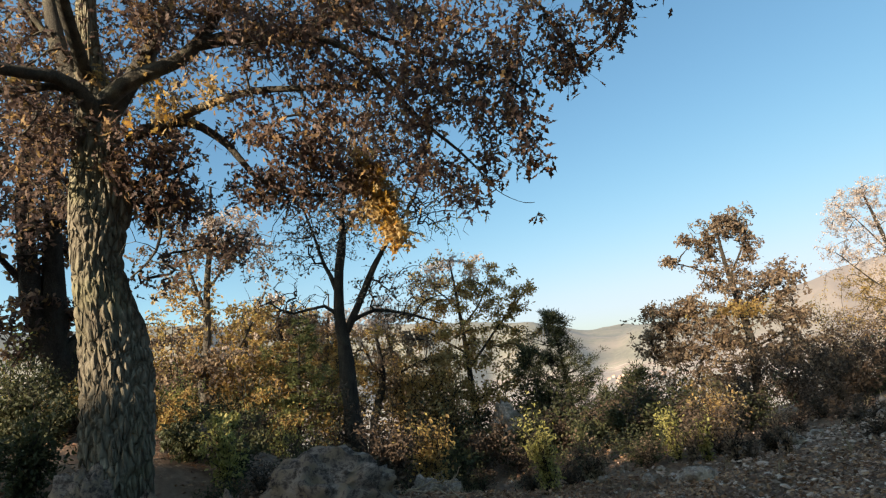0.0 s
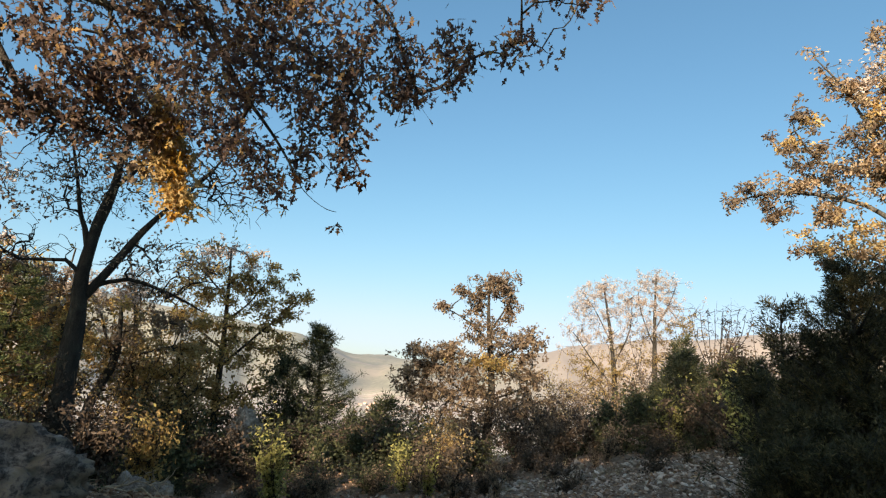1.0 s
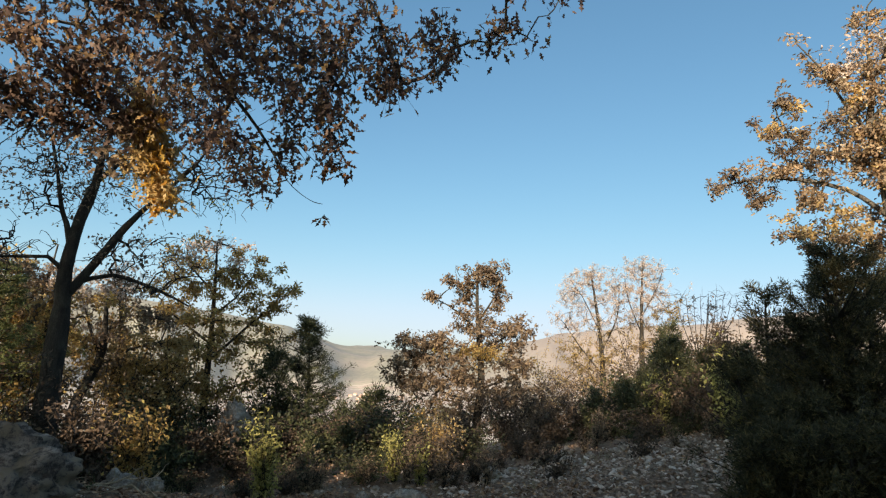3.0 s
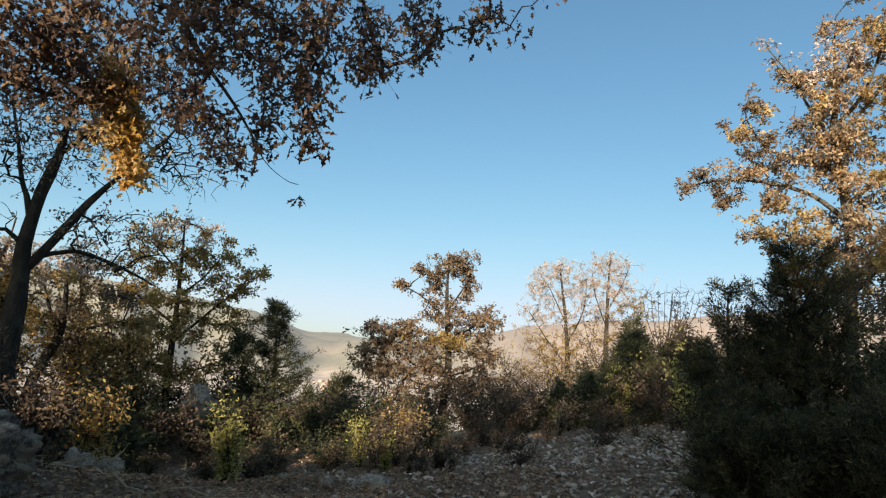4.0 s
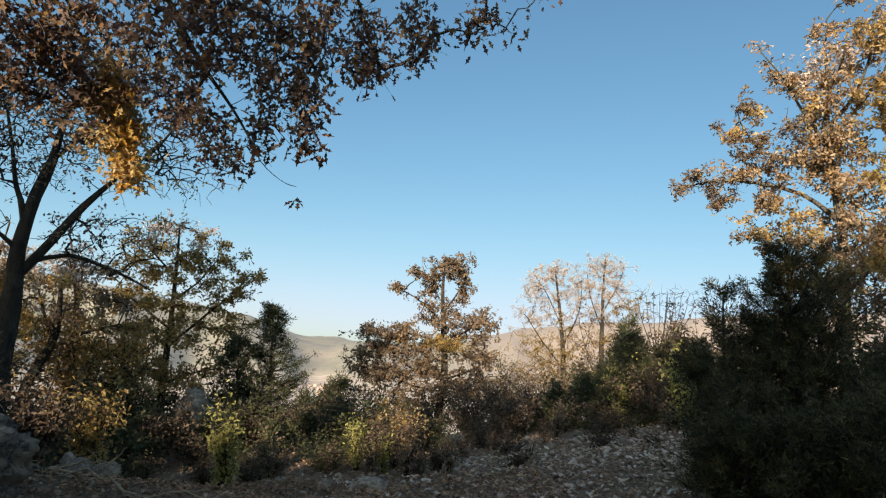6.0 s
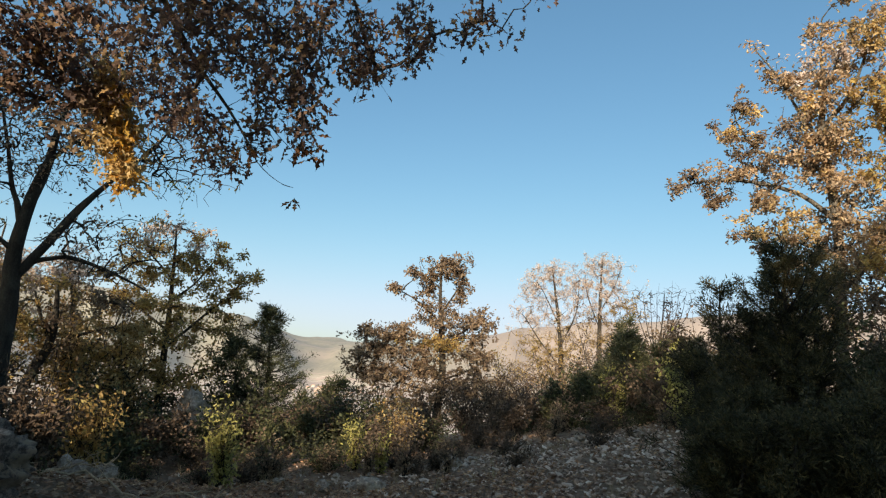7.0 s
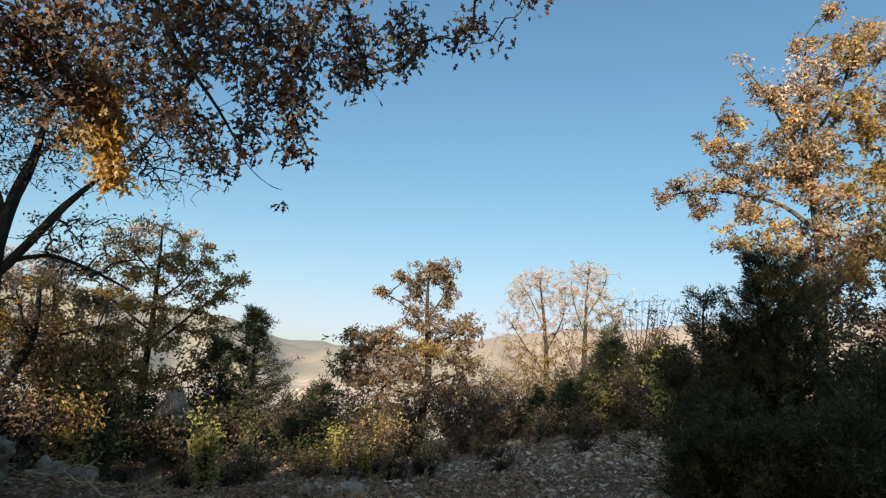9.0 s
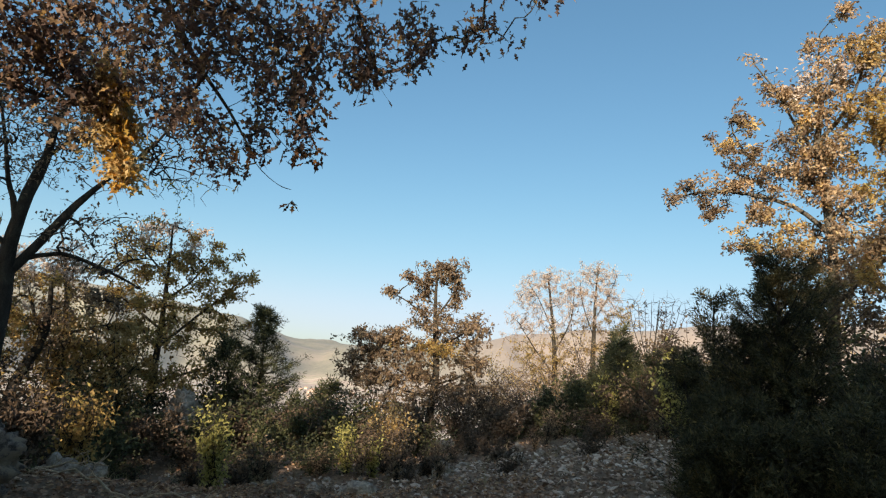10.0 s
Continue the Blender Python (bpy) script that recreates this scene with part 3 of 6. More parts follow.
def furrowed_trunk(P, r):
    """A thick trunk whose bark stands in long, forking, plated ridges."""
    q, rr = smooth_line(np.c_[P, r][::4], 0.026)
    sides = 150
    V, F = tube(q, rr, sides)
    V = V.reshape(len(q), sides, 3)
    c = q[:, None]
    d = V - c
    arc = np.linspace(0, 2 * np.pi, sides, endpoint=False)
    run = np.concatenate([[0], np.cumsum(np.linalg.norm(np.diff(q, axis=0), axis=1))])
    low = np.exp(-run / 0.35)
    low2 = np.exp(-run / 0.9)
    out = np.empty(V.shape[:2])
    for i, s in enumerate(run):
        for j, w in enumerate(arc):
            u, v = math.cos(w), math.sin(w)
            warp = noise.noise((u * 1.5, v * 1.5, s * 1.5)) * 0.9
            near, _ = noise.voronoi((u * 4.6 + warp, v * 4.6 - warp, s * 5.0 + warp))
            plate = min(1.0, (near[1] - near[0]) * 3.2)
            fine = noise.noise((u * 16, v * 16, s * 13))
            knob = noise.noise((u * 1.1, v * 1.1, s * 1.6 + 4))
            lump = noise.noise((u * 3.2, v * 3.2, s * 5.0)) * low2[i]
            out[i, j] = 0.9 + 0.15 * plate + 0.045 * fine + 0.16 * knob + 0.14 * lump + low[i] * (0.12 + 0.16 * math.sin(w * 5 + 1))
    V = c + d * out[..., None]
    return mesh_of("trunk", V.reshape(-1, 3), [F], OAK_BARK, True)



# ---- the old oak whose limbs overhang the view ----

old_oak = tree("oak_tree", "old oak with furrowed lichened trunk and brown autumn leaves", "tree",
     [(-4.48, 2.98, 0.82, 0.269), (-4.49, 2.98, 1.07, 0.244), (-4.52, 3.01, 1.50, 0.252), (-4.56, 3.03, 1.87, 0.250), (-4.59, 2.99, 2.34, 0.231), (-4.63, 2.93, 2.78, 0.195), (-4.58, 2.91, 3.11, 0.198), (-4.50, 2.90, 3.41, 0.215), (-4.44, 2.86, 3.72, 0.197), (-4.41, 2.81, 4.00, 0.160), (-4.42, 2.79, 4.47, 0.102), (-4.35, 2.71, 4.99, 0.076), (-4.10, 2.70, 5.85, 0.049), (-3.60, 2.63, 6.66, 0.029)],
     [[(-4.33, 2.76, 3.95, 0.082), (-4.19, 2.78, 4.10, 0.075), (-3.98, 2.91, 4.27, 0.067), (-3.76, 3.11, 4.41, 0.061), (-3.65, 3.24, 4.59, 0.057), (-3.51, 3.31, 4.79, 0.050), (-3.22, 3.30, 5.05, 0.036), (-2.62, 3.20, 5.35, 0.024), (-2.03, 3.06, 5.64, 0.014)],
      [(-3.66, 3.22, 4.57, 0.052), (-3.44, 3.39, 4.64, 0.064), (-3.13, 3.54, 4.60, 0.070), (-2.82, 3.67, 4.59, 0.064), (-2.58, 3.70, 4.62, 0.052), (-2.27, 3.68, 4.62, 0.042), (-1.83, 3.66, 4.60, 0.032), (-1.33, 3.73, 4.53, 0.022), (-0.89, 4.09, 4.35, 0.013), (-0.75, 4.40, 4.06, 0.007)],
      [(-4.27, 2.99, 3.84, 0.050), (-4.00, 3.13, 3.89, 0.042), (-3.58, 3.22, 3.98, 0.034), (-3.19, 3.39, 4.05, 0.030), (-2.82, 3.58, 4.02, 0.026), (-2.44, 3.73, 3.96, 0.022), (-2.31, 3.83, 3.92, 0.010)],
      [(-4.18, 3.08, 3.90, 0.050), (-3.85, 3.28, 3.94, 0.042), (-3.62, 3.50, 3.72, 0.035), (-3.48, 3.62, 3.45, 0.027), (-3.29, 3.87, 3.27, 0.024), (-2.95, 4.14, 3.22, 0.014), (-2.72, 4.27, 3.26, 0.008)],
      [(-2.57, 3.50, 4.38, 0.029), (-2.30, 3.67, 4.19, 0.026), (-2.14, 3.85, 3.94, 0.022), (-1.97, 4.04, 3.62, 0.019), (-1.72, 4.16, 3.31, 0.012), (-1.50, 4.16, 3.00, 0.007), (-1.44, 4.17, 2.89, 0.004), (-1.34, 4.21, 2.80, 0.003), (-1.24, 4.24, 2.745, 0.003), (-1.17, 4.26, 2.735, 0.002)],
      [(-2.31, 3.50, 4.42, 0.026), (-2.00, 3.69, 4.21, 0.019), (-1.63, 3.87, 3.98, 0.015), (-1.29, 4.05, 3.86, 0.011), (-1.03, 4.24, 3.58, 0.006)],
      [(-4.33, 2.75, 3.93, 0.072), (-4.19, 2.59, 4.05, 0.062), (-4.21, 2.37, 4.14, 0.054), (-4.27, 2.03, 4.09, 0.046), (-4.42, 1.70, 4.24, 0.034), (-4.70, 1.20, 4.55, 0.018)],
      [(-4.22, 2.58, 4.06, 0.036), (-4.30, 2.42, 4.11, 0.032), (-4.36, 2.08, 3.97, 0.026), (-4.52, 1.72, 4.02, 0.014)],
      [(-4.46, 2.83, 4.02, 0.095), (-4.62, 2.65, 4.64, 0.073), (-4.66, 2.60, 5.11, 0.060), (-4.55, 2.35, 5.75, 0.036)],
      [(-4.38, 2.98, 3.38, 0.034), (-4.14, 3.19, 3.49, 0.027), (-3.88, 3.35, 3.58, 0.014)],
      [(-4.47, 2.88, 4.11, 0.041), (-4.67, 2.76, 4.59, 0.035), (-4.80, 2.55, 4.96, 0.028), (-4.89, 2.36, 5.35, 0.021)],
      [(-4.38, 2.90, 4.02, 0.090), (-4.06, 3.13, 4.70, 0.070), (-3.89, 3.19, 5.10, 0.055), (-3.71, 3.25, 5.52, 0.035)],
      # limb added to carry the shading clumps on the sunward side
      [(-4.40, 2.75, 4.30, 0.060), (-3.70, 2.10, 4.72, 0.046), (-2.70, 1.62, 4.95, 0.034), (-1.70, 1.45, 5.00, 0.016)],
      [(-3.99, 3.06, 3.77, 0.021), (-4.05, 3.06, 3.36, 0.017), (-4.11, 3.16, 2.96, 0.014), (-4.21, 3.11, 2.75, 0.010), (-4.31, 3.01, 2.62, 0.007)]],
     [
    (-2.90, 3.32, 4.48, 0.76, 0.35, 74),
    (-2.30, 3.61, 4.28, 0.63, 0.39, 80),
    (-1.69, 3.86, 4.17, 0.52, 0.38, 80),
    (-1.14, 4.05, 4.14, 0.52, 0.28, 52),
    (-0.77, 4.29, 4.04, 0.31, 0.31, 19),
    (-1.56, 4.05, 3.69, 0.46, 0.28, 89),
    (-1.34, 4.13, 3.41, 0.30, 0.32, 47),
    (-1.25, 4.25, 3.14, 0.20, 0.14, 19),
    (-2.09, 3.99, 3.72, 0.53, 0.34, 62),
    (-2.64, 3.83, 3.80, 0.54, 0.35, 66),
    (-3.06, 3.74, 3.65, 0.45, 0.30, 38),
    (-3.07, 4.00, 3.35, 0.51, 0.21, 38),
    (-1.77, 4.21, 3.10, 0.35, 0.21, 31),
    (-1.64, 4.24, 2.79, 0.14, 0.09, 8),
    (-2.78, 4.24, 3.30, 0.20, 0.24, 40, RUST_LEAF),
    (-2.64, 4.23, 3.32, 0.10, 0.17, 34, GOLD_LEAF),
    (-2.61, 4.33, 3.06, 0.12, 0.18, 54, GOLD_LEAF),
    (-2.58, 4.40, 2.80, 0.09, 0.13, 30, GOLD_LEAF),
    (-3.50, 3.62, 4.42, 0.50, 0.28, 19),
    (-3.34, 3.24, 4.07, 0.20, 0.16, 9, GOLD_LEAF),
    (-3.77, 3.03, 3.94, 0.17, 0.10, 11, GOLD_LEAF),
    (-3.95, 2.90, 4.48, 0.22, 0.16, 8, OCHRE_LEAF),
    (-4.40, 2.55, 4.30, 0.25, 0.2, 9, OCHRE_LEAF),
    (-4.80, 2.91, 4.65, 0.67, 0.49, 47),
    (-4.74, 2.55, 3.71, 0.44, 0.44, 52),
    (-3.93, 3.06, 3.61, 0.31, 0.26, 33),
    (-4.09, 3.05, 3.27, 0.26, 0.31, 19),
    (-4.06, 3.43, 2.84, 0.52, 0.26, 33),
    (-3.67, 3.67, 3.28, 0.31, 0.37, 19),
    (-4.23, 3.27, 5.10, 0.92, 0.31, 52),
    (-3.87, 2.67, 5.48, 1.51, 0.70, 94),
    (-2.61, 3.17, 5.21, 1.36, 0.63, 103),
    (-1.34, 3.51, 4.95, 1.06, 0.53, 85),
    (-3.48, 2.53, 6.33, 1.59, 0.73, 75),
    (-2.00, 3.05, 5.80, 1.17, 0.53, 66),
    (-4.63, 2.43, 4.70, 0.42, 0.36, 26),
    (-4.80, 2.54, 3.83, 0.47, 0.35, 24),
    (-5.36, 2.98, 3.46, 0.57, 0.38, 34),
    (-3.95, 2.95, 4.84, 0.47, 0.26, 44),
    (-3.65, 3.16, 4.82, 0.40, 0.23, 38),
    (-3.29, 3.39, 4.82, 0.45, 0.23, 46),
    (-2.89, 3.61, 4.40, 0.43, 0.24, 44),
    (-2.29, 3.79, 4.42, 0.47, 0.26, 48),
    (-4.12, 3.05, 3.70, 0.39, 0.28, 44),
    (-4.20, 3.28, 3.44, 0.34, 0.31, 42),
    (-4.60, 2.27, 4.17, 0.34, 0.29, 20),
    (-4.65, 2.99, 4.58, 0.44, 0.37, 22),
    (-4.24, 3.54, 3.21, 0.34, 0.26, 40),
    (-4.45, 3.21, 3.19, 0.23, 0.25, 26),
    (-2.59, 3.59, 4.70, 0.37, 0.21, 40),
    # sunward crown clumps out of view, added to shade limbs and overhang
    (-5.10, 1.20, 4.65, 0.60, 0.40, 40),
    (-4.30, 1.05, 4.85, 0.60, 0.40, 44),
    (-5.70, 1.70, 4.50, 0.60, 0.50, 34),
    (-3.45, 1.30, 4.95, 0.60, 0.35, 44),
    (-2.60, 1.25, 4.85, 0.60, 0.35, 44),
    (-1.75, 1.45, 4.95, 0.60, 0.35, 40),
    (-3.00, 2.05, 5.25, 0.60, 0.35, 30),
    (-2.40, 4.22, 3.22, 0.30, 0.20, 19),
    (-5.07, 2.84, 5.11, 0.59, 0.39, 42),
    (-4.71, 3.16, 4.95, 0.51, 0.38, 33),
    (-5.34, 2.79, 4.26, 0.44, 0.51, 38),
    (-4.28, 3.60, 5.06, 0.51, 0.38, 24),
    (-0.54, 4.24, 3.99, 0.27, 0.19, 26),
    (-0.11, 4.17, 4.17, 0.29, 0.13, 22),
    (0.23, 4.18, 4.15, 0.15, 0.10, 10),
    (-0.74, 4.33, 3.77, 0.10, 0.12, 12),
    (0.37, 4.13, 4.39, 0.30, 0.20, 19),
    (-3.04, 3.72, 3.59, 0.41, 0.31, 50),
    (-2.81, 3.98, 3.40, 0.36, 0.26, 36),
    (-3.24, 3.98, 3.28, 0.32, 0.32, 36),
    (-3.37, 3.77, 3.50, 0.32, 0.32, 22)],
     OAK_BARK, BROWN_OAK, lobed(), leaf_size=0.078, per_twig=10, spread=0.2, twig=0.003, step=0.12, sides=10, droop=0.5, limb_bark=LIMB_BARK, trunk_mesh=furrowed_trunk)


# ---- trees below the oak ----

tree("oak_tree", "dark twin-stemmed oak in deep shade", "tree",
     [(-7.75, 4.69, 0.49, 0.352), (-7.81, 4.69, 1.03, 0.320), (-7.87, 4.65, 1.59, 0.277), (-7.92, 4.56, 2.10, 0.213), (-7.99, 4.37, 2.55, 0.149), (-8.01, 4.21, 3.06, 0.133), (-7.93, 4.12, 3.69, 0.117), (-7.74, 3.99, 4.50, 0.085), (-7.37, 3.88, 5.47, 0.043)],
     [[(-7.94, 4.53, 1.97, 0.173), (-7.95, 4.48, 2.33, 0.173), (-7.93, 4.45, 2.68, 0.167), (-7.85, 4.40, 3.33, 0.140), (-7.72, 4.32, 4.03, 0.107), (-7.47, 4.23, 4.85, 0.060), (-7.10, 4.19, 5.65, 0.033)],
      [(-7.91, 4.55, 2.24, 0.147), (-7.80, 4.71, 2.47, 0.127), (-7.68, 4.89, 2.56, 0.107), (-7.47, 5.15, 2.82, 0.040)],
      [(-8.00, 4.19, 3.20, 0.053), (-8.06, 3.91, 3.55, 0.040), (-8.08, 3.63, 4.02, 0.027)]],
     [
    (-7.63, 4.14, 4.58, 0.98, 0.71, 153),
    (-7.23, 4.06, 5.56, 1.16, 0.80, 170),
    (-8.00, 3.71, 4.15, 0.80, 0.80, 102),
    (-7.59, 4.65, 3.82, 0.44, 0.36, 42),
    (-7.84, 4.56, 2.88, 0.36, 0.36, 24),
    (-8.16, 4.02, 2.66, 0.44, 0.53, 51)],
     DARK_BARK, BROWN_OAK, kite(), leaf_size=0.09, per_twig=14, step=0.25)

slender_oak = tree("young_oak", "slender oak with golden leaves and grey stem", "tree",
     [(-9.11, 7.76, -0.20, 0.104), (-9.20, 7.87, 0.96, 0.095), (-9.23, 7.87, 1.69, 0.104), (-9.12, 7.95, 2.62, 0.076), (-9.02, 7.91, 3.47, 0.066), (-8.81, 7.88, 4.43, 0.047), (-8.55, 7.74, 5.47, 0.019)],
     [[(-9.16, 7.93, 1.36, 0.043), (-8.90, 8.22, 1.98, 0.050), (-8.60, 8.49, 2.63, 0.036), (-8.27, 8.70, 3.36, 0.021)],
      [(-9.08, 7.93, 3.05, 0.036), (-9.17, 7.63, 3.92, 0.028), (-9.12, 7.40, 4.77, 0.014)],
      [(-9.01, 7.92, 3.47, 0.028), (-8.49, 8.27, 4.29, 0.021), (-8.14, 8.42, 4.80, 0.014)]],
     [
    (-9.36, 7.60, 3.09, 0.71, 0.47, 75, GOLD_LEAF),
    (-8.89, 8.20, 2.58, 0.83, 0.59, 90, OCHRE_LEAF),
    (-8.87, 7.91, 4.11, 0.95, 0.59, 90),
    (-9.10, 7.50, 4.56, 0.71, 0.59, 60),
    (-8.39, 8.22, 4.72, 0.59, 0.59, 54, PALE_LEAF),
    (-9.27, 7.82, 2.01, 0.95, 0.47, 90),
    (-8.68, 8.46, 1.56, 0.71, 0.47, 75, OCHRE_LEAF),
    (-8.28, 8.60, 3.82, 0.59, 0.59, 30, PALE_LEAF),
    (-9.47, 7.57, 1.44, 0.71, 0.47, 60)],
     GREY_BARK, RUST_LEAF, kite(), leaf_size=0.08, per_twig=12, along=10, step=0.3)

tree("bare_oak", "dark forked oak almost bare of leaves", "tree",
     [(-6.43, 8.82, -0.28, 0.203), (-6.55, 8.89, 0.59, 0.175), (-6.60, 8.92, 1.39, 0.157), (-6.60, 8.92, 2.12, 0.129), (-6.61, 8.87, 2.65, 0.102), (-6.49, 8.83, 3.49, 0.083), (-6.31, 8.82, 4.11, 0.065), (-6.15, 8.70, 4.83, 0.037), (-5.75, 8.66, 5.60, 0.018)],
     [[(-6.59, 8.92, 2.22, 0.078), (-6.28, 9.08, 2.81, 0.070), (-5.94, 9.21, 3.47, 0.061), (-5.52, 9.33, 4.05, 0.035), (-4.99, 9.44, 4.68, 0.026), (-4.64, 9.42, 5.26, 0.013)],
      [(-6.56, 8.87, 2.96, 0.061), (-6.63, 8.74, 3.40, 0.043), (-6.69, 8.65, 3.63, 0.035), (-6.73, 8.49, 4.16, 0.026), (-6.77, 8.29, 4.69, 0.017)],
      [(-6.53, 8.95, 2.43, 0.043), (-6.06, 9.25, 2.65, 0.035), (-5.44, 9.63, 2.46, 0.026), (-4.99, 9.88, 2.23, 0.013)],
      [(-6.60, 8.89, 2.54, 0.043), (-6.81, 8.70, 2.84, 0.035), (-7.29, 8.32, 2.76, 0.022), (-7.56, 8.05, 3.01, 0.013)],
      [(-6.31, 8.82, 4.11, 0.035), (-5.81, 8.94, 4.79, 0.026), (-5.38, 8.86, 5.66, 0.013)]],
     [
    (-6.23, 8.75, 4.52, 0.76, 0.65, 308, RUST_LEAF),
    (-5.31, 9.19, 4.93, 0.87, 0.76, 396, None),
    (-6.73, 8.49, 4.16, 0.65, 0.65, 264, RUST_LEAF),
    (-4.88, 9.60, 4.34, 0.65, 0.43, 220, None),
    (-5.56, 9.52, 2.92, 0.65, 0.43, 176, RUST_LEAF),
    (-7.27, 8.31, 2.97, 0.54, 0.33, 132, None),
    (-5.43, 8.78, 5.77, 0.65, 0.65, 264, RUST_LEAF),
    (-6.10, 8.66, 5.03, 0.98, 0.65, 22),
    (-5.04, 9.23, 5.21, 0.87, 0.65, 22),
    (-4.74, 9.73, 4.10, 0.65, 0.43, 26, LIME_LEAF),
    (-5.89, 9.11, 4.05, 0.43, 0.33, 11),
    (-6.99, 8.41, 3.67, 0.65, 0.43, 11, OCHRE_LEAF)],
     DARK_BARK, OCHRE_LEAF, kite(), leaf_size=0.06, per_twig=3, step=0.25, twig=0.0045, wander=0.06, power=0.4, pad=2.2, crook=0.012)

golden_oak = tree("young_oak", "low spreading oak with orange-gold leaves", "tree",
     [(-7.20, 10.15, -0.26, 0.095), (-7.08, 10.34, 0.48, 0.086), (-6.91, 10.52, 1.13, 0.078), (-6.89, 10.54, 1.71, 0.052), (-6.93, 10.50, 2.32, 0.026)],
     [[(-6.95, 10.48, 1.02, 0.037), (-6.51, 10.77, 1.41, 0.031), (-6.07, 11.02, 1.58, 0.019)],
      [(-7.02, 10.40, 0.69, 0.037), (-6.67, 10.63, 0.74, 0.025), (-5.94, 11.05, 0.73, 0.012)],
      [(-6.90, 10.53, 1.24, 0.031), (-7.09, 10.41, 1.75, 0.025), (-7.20, 10.33, 2.13, 0.012)]],
     [
    (-7.07, 10.43, 1.98, 0.62, 0.37, 38, OCHRE_LEAF),
    (-6.43, 10.81, 2.12, 0.74, 0.37, 51),
    (-5.86, 11.13, 1.54, 0.62, 0.20, 31, GOLD_LEAF),
    (-6.61, 10.71, 1.43, 0.74, 0.37, 42),
    (-6.13, 10.97, 0.99, 0.74, 0.31, 42, OCHRE_LEAF),
    (-6.58, 10.66, 0.50, 0.99, 0.37, 60, GOLD_LEAF),
    (-5.87, 11.05, 0.37, 0.62, 0.37, 34, OCHRE_LEAF),
    (-7.24, 10.30, 1.19, 0.37, 0.62, 22, GOLD_LEAF)],
     DARK_BARK, RUST_LEAF, kite(), leaf_size=0.07, per_twig=15, along=12, step=0.3)

tree("oak_tree", "ochre and yellow oak with layered boughs", "tree",
     [(-5.63, 12.56, -0.97, 0.083), (-5.73, 12.63, -0.30, 0.090), (-5.82, 12.69, 0.52, 0.076), (-5.84, 12.72, 1.37, 0.062), (-5.86, 12.70, 2.23, 0.048), (-5.87, 12.62, 3.10, 0.035), (-5.88, 12.51, 3.85, 0.017)],
     [[(-5.82, 12.73, 1.24, 0.035), (-5.36, 12.93, 1.78, 0.029), (-4.87, 13.11, 2.33, 0.023), (-4.43, 13.25, 2.57, 0.012)],
      [(-5.86, 12.70, 2.23, 0.029), (-5.45, 12.85, 2.65, 0.023), (-5.11, 12.93, 3.21, 0.015)],
      [(-5.84, 12.69, 0.64, 0.035), (-6.46, 12.40, 0.84, 0.029), (-7.04, 12.09, 1.16, 0.017)],
      [(-5.82, 12.67, 0.40, 0.035), (-5.33, 12.91, 0.66, 0.023), (-4.80, 13.13, 0.81, 0.015)],
      [(-5.87, 12.71, 1.61, 0.029), (-6.42, 12.43, 2.05, 0.023), (-6.83, 12.20, 2.36, 0.012)],
      [(-5.88, 12.65, 2.73, 0.023), (-6.27, 12.42, 3.17, 0.017), (-6.48, 12.28, 3.38, 0.009)]],
     [
    (-5.80, 12.56, 3.74, 0.76, 0.41, 68, PALE_LEAF),
    (-6.13, 12.47, 3.31, 0.83, 0.41, 81),
    (-5.29, 12.83, 3.44, 0.41, 0.41, 35),
    (-4.94, 13.01, 3.16, 0.48, 0.35, 40),
    (-4.45, 13.22, 2.83, 0.33, 0.19, 27),
    (-4.28, 13.26, 2.94, 0.19, 0.11, 11),
    (-5.17, 12.98, 2.56, 0.55, 0.19, 32),
    (-4.59, 13.22, 1.84, 0.41, 0.28, 32),
    (-5.21, 12.99, 1.85, 0.69, 0.28, 54),
    (-6.28, 12.46, 2.67, 0.55, 0.35, 40),
    (-5.55, 12.75, 3.21, 0.69, 0.36, 54),
    (-5.46, 12.84, 2.78, 0.83, 0.35, 54),
    (-6.58, 12.30, 2.76, 0.69, 0.35, 54),
    (-5.93, 12.67, 2.10, 1.11, 0.35, 94, OCHRE_LEAF),
    (-4.75, 13.15, 2.35, 0.48, 0.19, 24),
    (-6.71, 12.27, 2.13, 0.69, 0.35, 49),
    (-6.45, 12.42, 1.52, 0.39, 0.17, 40, GOLD_LEAF),
    (-5.84, 12.72, 1.37, 1.24, 0.41, 122),
    (-6.76, 12.25, 1.06, 0.83, 0.41, 81, OCHRE_LEAF),
    (-6.27, 12.50, 0.85, 0.69, 0.35, 61, GOLD_LEAF),
    (-5.45, 12.87, 0.78, 1.11, 0.41, 108),
    (-4.87, 13.12, 1.31, 0.55, 0.41, 54),
    (-7.28, 11.96, 1.60, 0.69, 0.83, 81, OCHRE_LEAF),
    (-7.40, 11.85, 0.68, 0.55, 0.55, 54, GOLD_LEAF),
    (-6.36, 12.40, 0.26, 0.97, 0.35, 68, GOLD_LEAF),
    (-5.36, 12.86, 0.18, 0.97, 0.35, 68, RUST_LEAF)],
     DARK_BARK, OCHRE_LEAF, simple(), leaf_size=0.08, per_twig=10, along=8, bush=0.7, pad=0.8, ragged=0.12, step=0.3)

